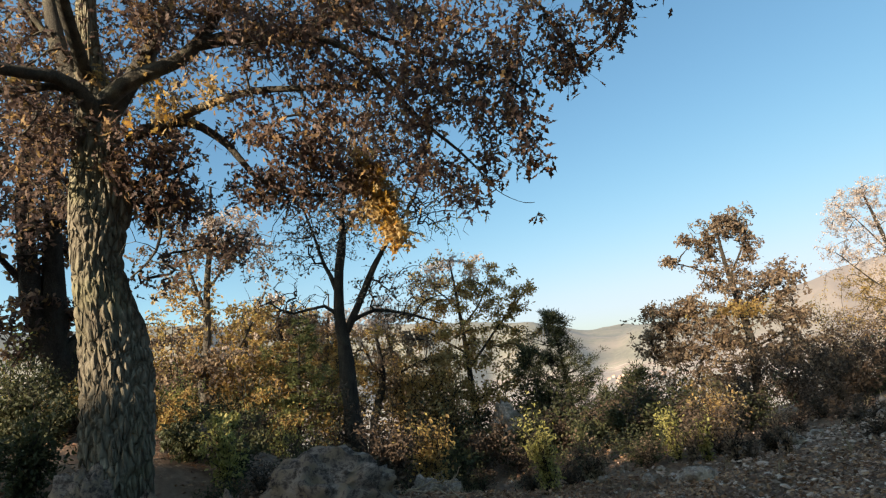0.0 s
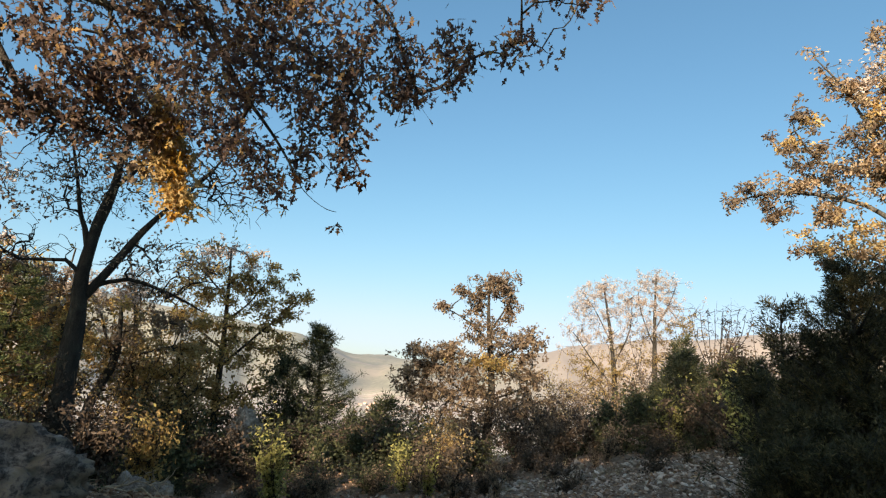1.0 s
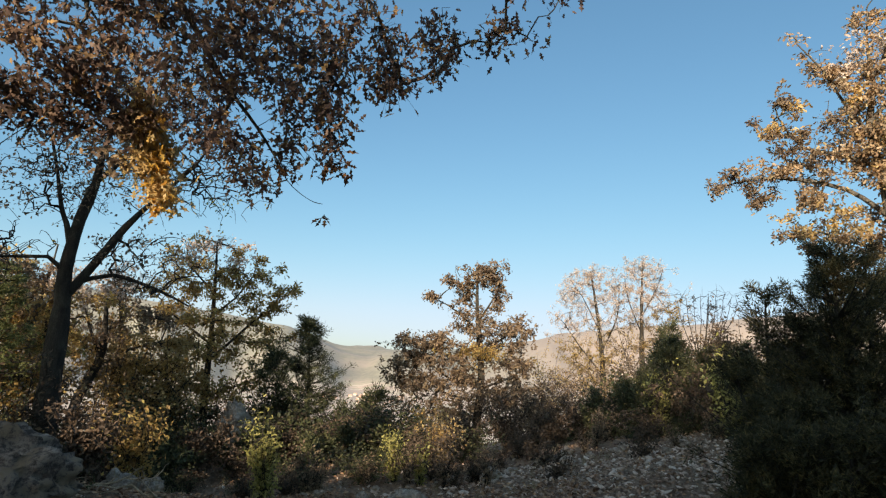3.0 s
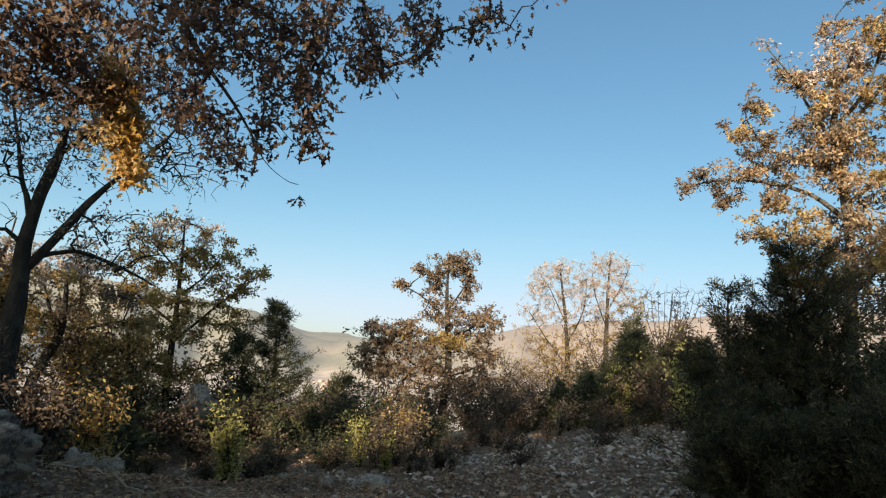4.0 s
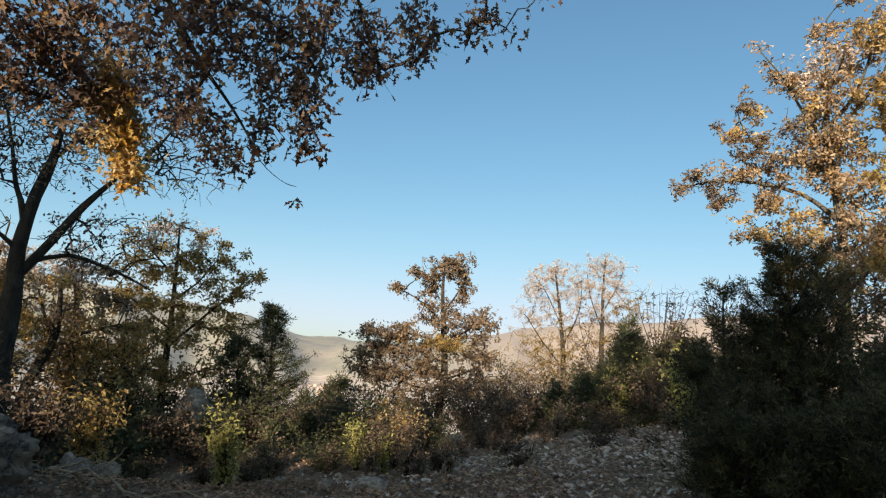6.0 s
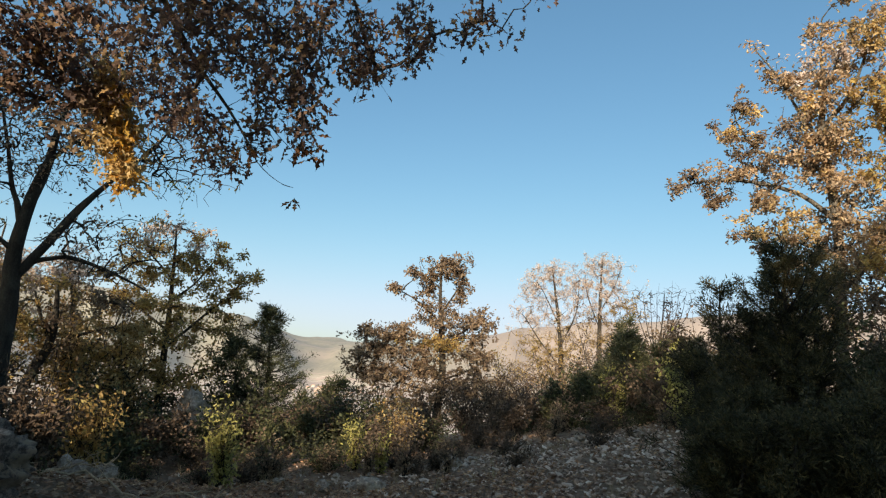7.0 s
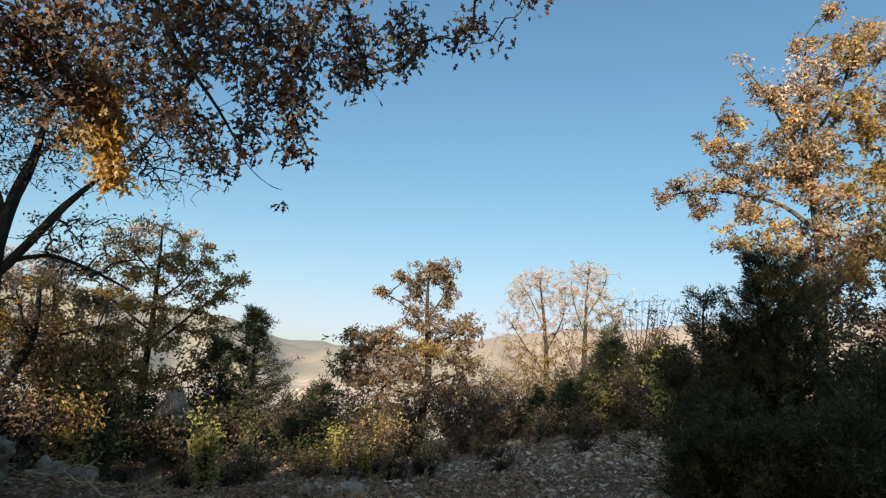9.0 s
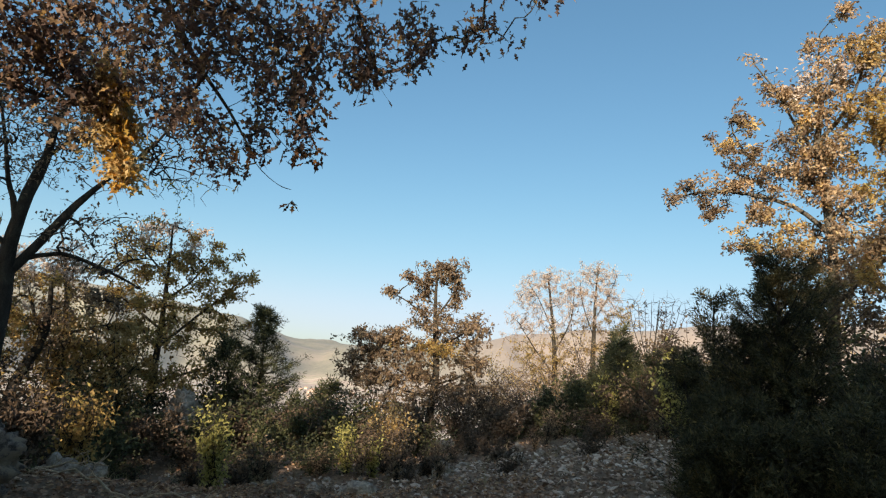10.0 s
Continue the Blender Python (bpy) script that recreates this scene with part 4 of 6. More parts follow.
russet_oak = tree("oak_tree", "russet oak with a bare gap below its top", "tree",
     [(0.16, 17.79, -1.16, 0.139), (0.25, 17.93, -0.02, 0.128), (0.31, 17.99, 1.00, 0.107), (0.21, 17.99, 2.04, 0.096), (0.10, 17.94, 3.08, 0.064), (0.07, 17.84, 3.96, 0.037), (0.08, 17.78, 4.41, 0.016)],
     [[(0.17, 17.98, 2.38, 0.031), (-0.50, 17.94, 2.95, 0.025), (-1.05, 17.89, 3.26, 0.019), (-1.59, 17.84, 3.35, 0.009)],
      [(0.16, 17.96, 2.73, 0.031), (0.62, 17.89, 3.47, 0.025), (0.76, 17.82, 4.01, 0.012)],
      [(0.25, 18.00, 1.69, 0.037), (-0.60, 17.99, 1.98, 0.031), (-1.48, 17.93, 2.00, 0.019), (-2.09, 17.87, 2.05, 0.009)],
      [(0.25, 18.00, 1.69, 0.037), (0.97, 17.96, 2.26, 0.031), (1.56, 17.90, 2.65, 0.016)],
      [(0.27, 17.98, 0.83, 0.037), (-0.69, 17.97, 0.93, 0.031), (-1.62, 17.93, 1.56, 0.025), (-2.27, 17.85, 1.17, 0.012)],
      [(0.26, 17.95, 0.32, 0.037), (-0.65, 17.95, 0.43, 0.031), (-1.20, 17.94, 0.73, 0.019)],
      [(0.29, 17.97, 0.66, 0.037), (1.22, 17.95, 1.07, 0.025), (1.72, 17.92, 1.45, 0.012)]],
     [
    (0.13, 17.82, 4.11, 0.64, 0.39, 96),
    (0.53, 17.83, 4.00, 0.36, 0.32, 46),
    (-0.47, 17.86, 3.78, 0.46, 0.32, 60),
    (-0.17, 17.91, 3.42, 0.39, 0.25, 32),
    (-1.41, 17.86, 3.36, 0.25, 0.14, 24),
    (0.75, 17.89, 3.39, 0.21, 0.39, 38),
    (-0.01, 17.98, 2.37, 0.53, 0.36, 46),
    (0.14, 17.95, 2.95, 0.60, 0.32, 42),
    (0.53, 17.98, 2.23, 0.89, 0.46, 105),
    (1.31, 17.93, 2.46, 0.43, 0.53, 70),
    (0.30, 18.00, 1.78, 0.98, 0.25, 105, OCHRE_LEAF),
    (-1.47, 17.94, 1.92, 0.75, 0.25, 80),
    (-2.00, 17.89, 1.97, 0.28, 0.18, 21),
    (-1.95, 17.89, 1.36, 0.64, 0.46, 88),
    (-0.92, 17.98, 1.52, 0.82, 0.46, 116),
    (-2.24, 17.84, 0.83, 0.39, 0.43, 42),
    (-0.18, 17.99, 1.14, 0.89, 0.39, 88),
    (1.20, 17.96, 1.41, 0.64, 0.43, 88),
    (-1.20, 17.94, 0.73, 1.07, 0.32, 88),
    (1.24, 17.93, 0.64, 1.07, 0.50, 122),
    (0.05, 17.95, 0.31, 1.07, 0.36, 96),
    (-1.12, 17.88, -0.11, 1.24, 0.46, 122),
    (0.61, 17.90, -0.24, 1.42, 0.46, 158),
    (1.62, 17.86, 0.08, 0.89, 0.46, 88),
    (-1.87, 17.87, 0.52, 0.71, 0.53, 70),
    (-0.98, 17.96, 2.30, 0.43, 0.18, 24)],
     DARK_BARK, RUST_LEAF, simple(), leaf_size=0.095, per_twig=12, along=7, bush=0.8, pad=1.6, ragged=0.14, step=0.35, twig=0.006)

tree("oak_tree", "thin pale oak with few pinkish dry leaves", "tree",
     [(5.49, 24.26, -0.91, 0.138), (5.41, 24.39, 0.67, 0.121), (5.31, 24.42, 2.31, 0.086), (5.09, 24.36, 3.97, 0.060), (4.82, 24.24, 5.39, 0.026)],
     [[(5.40, 24.41, 1.14, 0.035), (4.48, 24.59, 2.25, 0.026), (3.84, 24.65, 3.17, 0.017)],
      [(5.32, 24.42, 2.07, 0.035), (5.92, 24.21, 3.53, 0.026), (5.96, 24.08, 4.73, 0.013)],
      [(5.21, 24.41, 3.01, 0.026), (4.48, 24.43, 4.42, 0.017), (4.10, 24.44, 4.88, 0.009)]],
     [
    (4.90, 24.25, 5.16, 0.69, 0.44, 82, PALE_LEAF),
    (4.36, 24.46, 4.41, 0.69, 0.59, 86, PALE_LEAF),
    (5.64, 24.19, 4.47, 0.69, 0.69, 86, PALE_LEAF),
    (5.01, 24.43, 3.36, 1.23, 0.84, 106, PALE_LEAF),
    (3.96, 24.63, 3.18, 0.54, 0.40, 34, PALE_LEAF),
    (4.50, 24.59, 1.78, 1.14, 0.64, 120, OCHRE_LEAF),
    (5.64, 24.35, 2.09, 0.99, 0.89, 106, OCHRE_LEAF),
    (4.54, 24.57, 0.72, 1.48, 0.64, 144),
    (5.90, 24.29, 0.94, 0.99, 0.89, 96)],
     DARK_BARK, RUST_LEAF, kite(), leaf_size=0.056, per_twig=24, along=8, bush=1.6, pad=2.0, step=0.5, twig=0.0042, crook=0.012, wander=0.1)

tree("oak_tree", "thin pale oak with fine bare twigs", "tree",
     [(7.11, 24.89, -0.88, 0.126), (7.14, 24.99, 1.00, 0.108), (7.13, 24.97, 2.93, 0.090), (7.10, 24.83, 4.64, 0.054), (7.10, 24.62, 5.99, 0.022)],
     [[(7.13, 24.97, 2.93, 0.027), (6.58, 25.00, 4.37, 0.022), (6.41, 24.92, 5.35, 0.011)],
      [(7.12, 24.92, 3.66, 0.027), (7.69, 24.61, 4.91, 0.018), (7.87, 24.45, 5.64, 0.009)]],
     [
    (7.07, 24.67, 5.74, 0.67, 0.41, 78, PALE_LEAF),
    (6.67, 24.92, 4.87, 0.56, 0.67, 78, PALE_LEAF),
    (7.62, 24.62, 5.03, 0.51, 0.67, 78, PALE_LEAF),
    (7.18, 24.88, 3.91, 1.13, 0.77, 92, PALE_LEAF),
    (6.77, 25.08, 2.66, 1.03, 0.77, 69),
    (8.19, 24.58, 3.72, 0.67, 0.56, 101, OCHRE_LEAF),
    (7.69, 24.82, 2.48, 0.77, 0.77, 69, OCHRE_LEAF)],
     DARK_BARK, RUST_LEAF, kite(), leaf_size=0.054, per_twig=24, along=8, bush=1.6, pad=2.0, step=0.5, twig=0.0042, crook=0.012, wander=0.1)

tree("bare_shrub", "leafless grey thicket of upright twigs", "shrub",
     [(6.18, 15.80, 0.59, 0.047), (6.18, 15.83, 1.49, 0.035), (6.20, 15.81, 2.25, 0.021), (6.25, 15.71, 3.34, 0.008)],
     [[(6.19, 15.83, 1.33, 0.014), (5.93, 15.93, 2.08, 0.011), (5.65, 15.99, 2.84, 0.008), (5.55, 15.97, 3.37, 0.004)],
      [(6.19, 15.83, 1.33, 0.014), (5.99, 15.90, 2.08, 0.011), (5.82, 15.93, 2.85, 0.008), (5.75, 15.89, 3.45, 0.004)],
      [(6.19, 15.83, 1.33, 0.014), (6.03, 15.89, 2.09, 0.011), (5.96, 15.87, 2.86, 0.008), (5.91, 15.82, 3.53, 0.004)],
      [(6.19, 15.83, 1.33, 0.014), (6.08, 15.87, 2.09, 0.011), (6.10, 15.82, 2.86, 0.008), (6.07, 15.75, 3.60, 0.004)],
      [(6.19, 15.83, 1.33, 0.014), (6.14, 15.84, 2.09, 0.011), (6.26, 15.76, 2.87, 0.008), (6.26, 15.68, 3.61, 0.004)],
      [(6.19, 15.83, 1.33, 0.014), (6.19, 15.83, 2.10, 0.011), (6.39, 15.70, 2.88, 0.008), (6.42, 15.62, 3.55, 0.004)],
      [(6.19, 15.83, 1.33, 0.014), (6.24, 15.81, 2.10, 0.011), (6.53, 15.64, 2.89, 0.008), (6.59, 15.56, 3.49, 0.004)],
      [(6.19, 15.83, 1.33, 0.014), (6.29, 15.79, 2.10, 0.011), (6.66, 15.59, 2.89, 0.008), (6.75, 15.50, 3.44, 0.004)],
      [(6.19, 15.83, 1.33, 0.014), (6.33, 15.77, 2.11, 0.011), (6.79, 15.53, 2.90, 0.008), (6.90, 15.43, 3.38, 0.004)]],
     [
    (6.22, 15.72, 3.37, 0.74, 0.40, 190, None),
    (6.21, 15.78, 2.79, 0.71, 0.44, 120, None),
    (6.02, 15.90, 1.78, 0.74, 0.50, 60, SCRUB_LEAF),
    (6.55, 15.68, 1.97, 0.67, 0.57, 60, SCRUB_LEAF),
    (6.29, 15.79, 1.19, 0.84, 0.50, 60, OCHRE_LEAF)],
     DARK_BARK, OCHRE_LEAF, kite(), leaf_size=0.075, per_twig=10, step=0.3, twig=0.0028, wander=0.05, crook=0.01)

tree("oak_tree", "tall golden oak catching the low sun", "tree",
     [(6.90, 9.77, 0.64, 0.119), (6.94, 9.79, 1.75, 0.107), (6.92, 9.74, 2.70, 0.095), (6.85, 9.61, 3.75, 0.083), (6.75, 9.51, 4.42, 0.077), (6.59, 9.41, 5.08, 0.065), (6.39, 9.26, 5.78, 0.053), (6.34, 9.03, 6.33, 0.036), (6.17, 8.86, 6.85, 0.018), (6.06, 8.63, 7.32, 0.009)],
     [[(6.80, 9.53, 4.23, 0.047), (6.26, 9.74, 4.75, 0.036), (5.63, 10.04, 5.00, 0.030), (5.04, 10.31, 5.09, 0.021), (4.56, 10.57, 4.99, 0.012)],
      [(6.63, 9.41, 4.99, 0.041), (6.18, 9.59, 5.32, 0.030), (5.63, 9.84, 5.52, 0.024), (5.22, 9.83, 6.08, 0.012)],
      [(6.50, 9.32, 5.45, 0.036), (6.04, 9.32, 6.14, 0.024), (5.67, 9.26, 6.71, 0.018), (5.28, 9.24, 7.15, 0.007)],
      [(6.41, 9.23, 5.82, 0.036), (6.62, 8.89, 6.19, 0.030), (6.67, 8.56, 6.72, 0.018), (6.61, 8.32, 7.17, 0.009)],
      [(6.74, 9.49, 4.51, 0.041), (7.02, 9.14, 4.93, 0.030), (7.31, 8.76, 5.31, 0.018)],
      [(6.86, 9.63, 3.66, 0.041), (6.42, 9.88, 3.87, 0.030), (5.96, 10.11, 4.09, 0.018)],
      [(6.90, 9.68, 3.27, 0.041), (7.28, 9.32, 3.64, 0.030), (7.59, 8.99, 3.98, 0.018)],
      [(6.91, 9.70, 3.00, 0.040), (7.10, 9.00, 3.60, 0.030), (7.20, 8.20, 4.00, 0.016)],
      [(6.74, 8.90, 6.10, 0.034), (7.05, 8.60, 6.70, 0.024), (7.30, 8.40, 7.20, 0.012)],
      [(6.31, 9.04, 6.34, 0.021), (6.37, 8.78, 6.72, 0.015), (6.39, 8.59, 7.02, 0.007)]],
     [
    (6.12, 8.65, 7.23, 0.47, 0.40, 37),
    (6.05, 8.92, 6.87, 0.43, 0.36, 34, PALE_LEAF),
    (6.44, 8.74, 6.71, 0.47, 0.47, 37, TAN_LEAF),
    (6.27, 9.07, 6.35, 0.52, 0.43, 45),
    (6.64, 8.44, 6.95, 0.40, 0.47, 31, GOLD_LEAF),
    (6.88, 8.68, 6.21, 0.47, 0.59, 39, OCHRE_LEAF),
    (5.63, 9.28, 6.71, 0.36, 0.26, 22),
    (5.86, 9.34, 6.34, 0.38, 0.26, 24),
    (5.12, 9.82, 6.23, 0.33, 0.19, 19, RUST_LEAF),
    (5.41, 9.80, 5.92, 0.40, 0.21, 25, GOLD_LEAF),
    (5.97, 9.55, 5.76, 0.59, 0.40, 50, RUST_LEAF),
    (6.42, 9.34, 5.55, 0.47, 0.47, 45),
    (6.88, 9.04, 5.48, 0.71, 0.59, 62, OCHRE_LEAF),
    (5.65, 9.87, 5.43, 0.59, 0.28, 43, RUST_LEAF),
    (6.28, 9.60, 5.12, 0.71, 0.40, 62),
    (6.67, 9.38, 4.98, 0.47, 0.59, 50),
    (6.75, 9.62, 4.04, 0.47, 0.47, 45, RUST_LEAF),
    (6.42, 9.18, 5.90, 0.47, 0.47, 34, GOLD_LEAF),
    (5.29, 10.18, 5.12, 0.47, 0.21, 28, TAN_LEAF),
    (4.78, 10.45, 5.06, 0.36, 0.17, 19, RUST_LEAF),
    (4.48, 10.62, 4.95, 0.19, 0.09, 8, RUST_LEAF),
    (5.01, 10.44, 4.74, 0.31, 0.17, 16, RUST_LEAF),
    (5.81, 10.00, 4.79, 0.59, 0.28, 39),
    (6.87, 9.34, 4.68, 0.83, 0.59, 73),
    (6.32, 9.85, 4.27, 0.71, 0.43, 56, GOLD_LEAF),
    (7.15, 9.38, 3.83, 0.71, 0.59, 67),
    (5.89, 10.16, 4.09, 0.36, 0.19, 17, RUST_LEAF),
    (6.51, 9.87, 3.67, 0.71, 0.36, 50),
    (5.92, 10.23, 3.69, 0.31, 0.17, 13, RUST_LEAF),
    (6.95, 9.69, 2.99, 0.83, 0.71, 73, RUST_LEAF),
    (7.39, 9.41, 2.52, 0.71, 1.07, 67, RUST_LEAF),
    (7.49, 8.79, 4.86, 0.83, 1.78, 90, GOLD_LEAF),
    (6.58, 8.24, 3.92, 0.48, 0.43, 44),
    (6.80, 7.79, 3.74, 0.47, 0.47, 48, OCHRE_LEAF),
    (6.59, 7.98, 3.22, 0.52, 0.47, 50, OCHRE_LEAF),
    (6.76, 7.57, 2.96, 0.46, 0.46, 44, RUST_LEAF),
    (6.56, 8.64, 3.56, 0.44, 0.38, 36),
    (7.32, 8.40, 7.06, 0.50, 0.55, 45),
    (7.26, 8.19, 6.14, 0.53, 0.53, 45, OCHRE_LEAF),
    (7.15, 8.03, 5.29, 0.51, 0.45, 42),
    (7.04, 8.25, 4.68, 0.56, 0.45, 42, OCHRE_LEAF),
    (6.90, 8.50, 7.36, 0.38, 0.36, 30),
    (6.70, 9.92, 2.50, 0.71, 0.71, 39, RUST_LEAF)],
     GREY_BARK, TAN_LEAF, simple(), leaf_size=0.074, per_twig=15, step=0.25, along=8, bush=0.8, pad=0.9, spread=0.15)

# ---- junipers ----
juniper("juniper", "tall dark green juniper with open tiers", (-3.53, 13.25, -1.25), 3.58, 1.38, 210, top_lean=(-0.32, 0.19), leaders=1, open_=0.85, blades=190, blade_size=0.06, up=0.2, taper=0.8, lumps=0.9, mat=DARK_NEEDLE)
juniper("juniper", "dark green juniper leaning among shrubs", (-3.97, 12.64, -0.99), 2.46, 0.80, 130, top_lean=(-0.36, 0.14), leaders=3, blades=100, blade_size=0.085, mat=DARK_NEEDLE)
juniper("juniper", "small pointed dark juniper", (-2.07, 13.62, -0.91), 1.69, 0.58, 90, top_lean=(-0.17, 0.18), leaders=2, blades=90, blade_size=0.08, mat=DARK_NEEDLE)
juniper("juniper", "small dark juniper below the tall one", (-2.50, 12.49, -0.97), 1.35, 0.64, 90, top_lean=(-0.18, 0.17), leaders=3, blades=90, blade_size=0.08, mat=DARK_NEEDLE)
slope_juniper = juniper("juniper", "dark upright juniper beside bare twigs", (4.74, 14.18, 0.37), 2.24, 0.68, 110, top_lean=(-0.03, 0.03), leaders=2, blades=90, blade_size=0.08, mat=DARK_NEEDLE)
juniper("juniper", "dense dark green juniper with a ragged pointed top", (3.57, 5.84, 0.10), 2.80, 1.32, 330, leaders=4, open_=0.55, blades=360, blade_size=0.034, up=0.55, low=0.0, taper=0.85, lumps=0.8, sub=(0.4, 0.72), tufty=8, fuzz=1.25)
juniper("juniper", "dark green juniper with a slim pointed top", (3.87, 5.83, 0.20), 2.62, 0.74, 150, leaders=2, open_=0.55, blades=340, blade_size=0.034, up=0.6, low=0.05, taper=0.8, lumps=0.8, sub=(0.5, 0.75), tufty=8, fuzz=1.25)
juniper("juniper", "dark green juniper with open ragged sprays", (3.33, 6.72, 0.01), 2.58, 0.85, 120, leaders=2, open_=0.75, blades=200, blade_size=0.05, up=0.35, low=0.05, taper=0.7, lumps=0.9, sub=(0.5, 0.8), tufty=8, fuzz=1.25)
juniper("juniper", "dark green juniper filling the gap between two taller ones", (3.38, 6.13, 0.05), 2.15, 0.85, 170, leaders=3, open_=0.5, blades=240, blade_size=0.036, up=0.55, low=0.0, taper=0.7, lumps=0.8, sub=(0.5, 0.8), tufty=8, fuzz=1.25)
juniper("juniper", "broad dark juniper under the golden oak", (4.25, 5.30, 0.25), 1.55, 0.95, 180, leaders=5, open_=0.5, blades=320, blade_size=0.034, up=0.6, low=0.0, taper=0.6, lumps=0.8, tufty=8, fuzz=1.25)
for x, y, tall, wide in ((2.62, 5.12, 0.82, 0.52), (2.95, 4.75, 0.92, 0.6), (3.30, 4.35, 1.0, 0.7), (2.98, 5.55, 1.05, 0.6)):
    juniper("juniper", "low spreading juniper bush beside the scree", (x, y, gz(x, y)), tall, wide, 120, leaders=6, open_=0.4, blades=170, blade_size=0.042, up=0.6, low=0.0, taper=0.5, lumps=0.8, tufty=8, fuzz=1.25)
juniper("juniper", "shaded green conifer with flat boughs", (-8.05, 8.88, -0.03), 2.87, 1.42, 95, top_lean=(0.21, 0.28), leaders=1, open_=0.9, blades=230, blade_size=0.055, up=-0.02, taper=0.6, low=0.25, fuzz=0.8, lumps=0.9, mat=FIR_NEEDLE)

# ---- shrubs ----
shrub("young_oak_sapling", "bright yellow-green sapling beside the scree", (-2.47, 7.33, -0.05), 0.25, 0.62, 1500, LIME_LEAF, 0.048, template=simple(), stems=15)
shrub("young_oak_sapling", "yellow-green sapling at the scree edge", (-1.08, 9.07, -0.14), 0.2, 0.5, 800, LIME_LEAF, 0.05, template=simple(), stems=11)
shrub("young_oak_sapling", "small yellow-green sapling at the scree edge", (-0.68, 9.12, -0.12), 0.14, 0.34, 480, LIME_LEAF, 0.052, template=simple(), stems=7)
shrub("orange_bush", "sunlit orange bush below the russet oak", (-0.56, 11.01, -0.36), 0.46, 0.83, 1300, GOLD_LEAF, 0.060)
shrub("orange_bush", "orange brown bush among shrubs", (-1.42, 14.76, -0.66), 0.59, 0.89, 700, OCHRE_LEAF, 0.100)
shrub("green_bush", "yellow-green bush in the shrub belt", (3.77, 11.89, 0.78), 0.3, 0.62, 700, LIME_LEAF, 0.055)
shrub("green_bush", "yellow-green bush beside the juniper", (4.36, 10.09, 1.17), 0.37, 0.67, 900, LIME_LEAF, 0.070)
shrub("low_shrub", "dull brown low shrub in shade", (0.84, 12.83, -0.34), 0.96, 1.16, 1800, SCRUB_LEAF, 0.064, group="shrub belt")
shrub("low_shrub", "dull brown low shrub in shade", (1.81, 12.74, -0.26), 0.77, 1.03, 1560, SCRUB_LEAF, 0.064, group="shrub belt")
shrub("low_shrub", "dull brown low shrub in shade", (0.00, 12.33, -0.44), 0.68, 0.74, 1200, SCRUB_LEAF, 0.064, group="shrub belt")
shrub("low_shrub", "rust brown low shrub", (1.66, 14.79, -0.25), 0.89, 0.9, 1700, RUST_LEAF, 0.073, group="shrub belt")
shrub("low_shrub", "dull brown low shrub in shade", (2.76, 14.65, -0.09), 0.89, 0.85, 2040, SCRUB_LEAF, 0.073, group="shrub belt")
shrub("low_shrub", "dark evergreen low shrub in shade", (3.20, 13.55, 0.14), 0.69, 1.11, 2210, GREEN_LEAF, 0.073, group="shrub belt")
shrub("low_shrub", "dark evergreen low shrub in shade", (3.53, 12.44, 0.25), 0.64, 1.03, 1560, GREEN_LEAF, 0.064, group="shrub belt")
shrub("low_shrub", "dull brown low shrub in shade", (4.22, 11.70, 0.33), 0.62, 1.11, 1680, SCRUB_LEAF, 0.064, group="shrub belt")
shrub("low_shrub", "dull brown low shrub in shade", (4.33, 10.60, 0.54), 0.57, 0.80, 1440, SCRUB_LEAF, 0.064, group="shrub belt")
shrub("low_shrub", "dark evergreen low shrub in shade", (-2.06, 11.07, -0.72), 0.68, 0.91, 1560, GREEN_LEAF, 0.064, group="shrub belt")
shrub("low_shrub", "dark evergreen low shrub in shade", (-2.74, 10.91, -0.78), 0.68, 1.02, 1680, GREEN_LEAF, 0.064, group="shrub belt")
shrub("low_shrub", "dark evergreen low shrub in shade", (-4.09, 10.47, -0.83), 0.80, 1.02, 1800, GREEN_LEAF, 0.064, group="shrub belt")
shrub("low_shrub", "dull brown low shrub in shade", (-4.47, 9.79, -0.67), 0.76, 0.98, 1800, SCRUB_LEAF, 0.064, group="shrub belt")
shrub("low_shrub", "dark evergreen low shrub in shade", (-4.76, 9.12, -0.52), 0.62, 0.73, 1560, GREEN_LEAF, 0.064, group="shrub belt")
shrub("low_shrub", "dark evergreen low shrub in shade", (-5.48, 9.31, -0.48), 0.76, 0.98, 1680, GREEN_LEAF, 0.064, group="shrub belt")
shrub("low_shrub", "dull brown low shrub in shade", (-5.43, 8.19, -0.27), 0.69, 0.99, 1680, SCRUB_LEAF, 0.064, group="shrub belt")
shrub("low_shrub", "dull brown low shrub in shade", (-0.84, 12.77, -0.68), 0.64, 0.64, 1080, SCRUB_LEAF, 0.064, group="shrub belt")
shrub("low_shrub", "ochre low shrub in the thicket", (-6.49, 13.35, -0.56), 1.19, 0.89, 2040, OCHRE_LEAF, 0.073, group="shrub belt")
shrub("low_shrub", "ochre low shrub in the thicket", (-5.40, 14.89, -0.68), 1.11, 0.95, 1700, OCHRE_LEAF, 0.073, group="shrub belt")
shrub("low_shrub", "golden low shrub in the thicket", (-6.86, 12.03, -0.41), 0.97, 1.11, 2600, GOLD_LEAF, 0.052, group="shrub belt")
shrub("low_shrub", "ochre low shrub in the thicket", (5.25, 23.37, 0.05), 2.13, 1.19, 2040, OCHRE_LEAF, 0.073, group="shrub belt")
shrub("low_shrub", "dull brown low shrub in shade", (3.13, 18.68, 0.11), 1.2, 0.9, 1530, SCRUB_LEAF, 0.073, group="shrub belt")
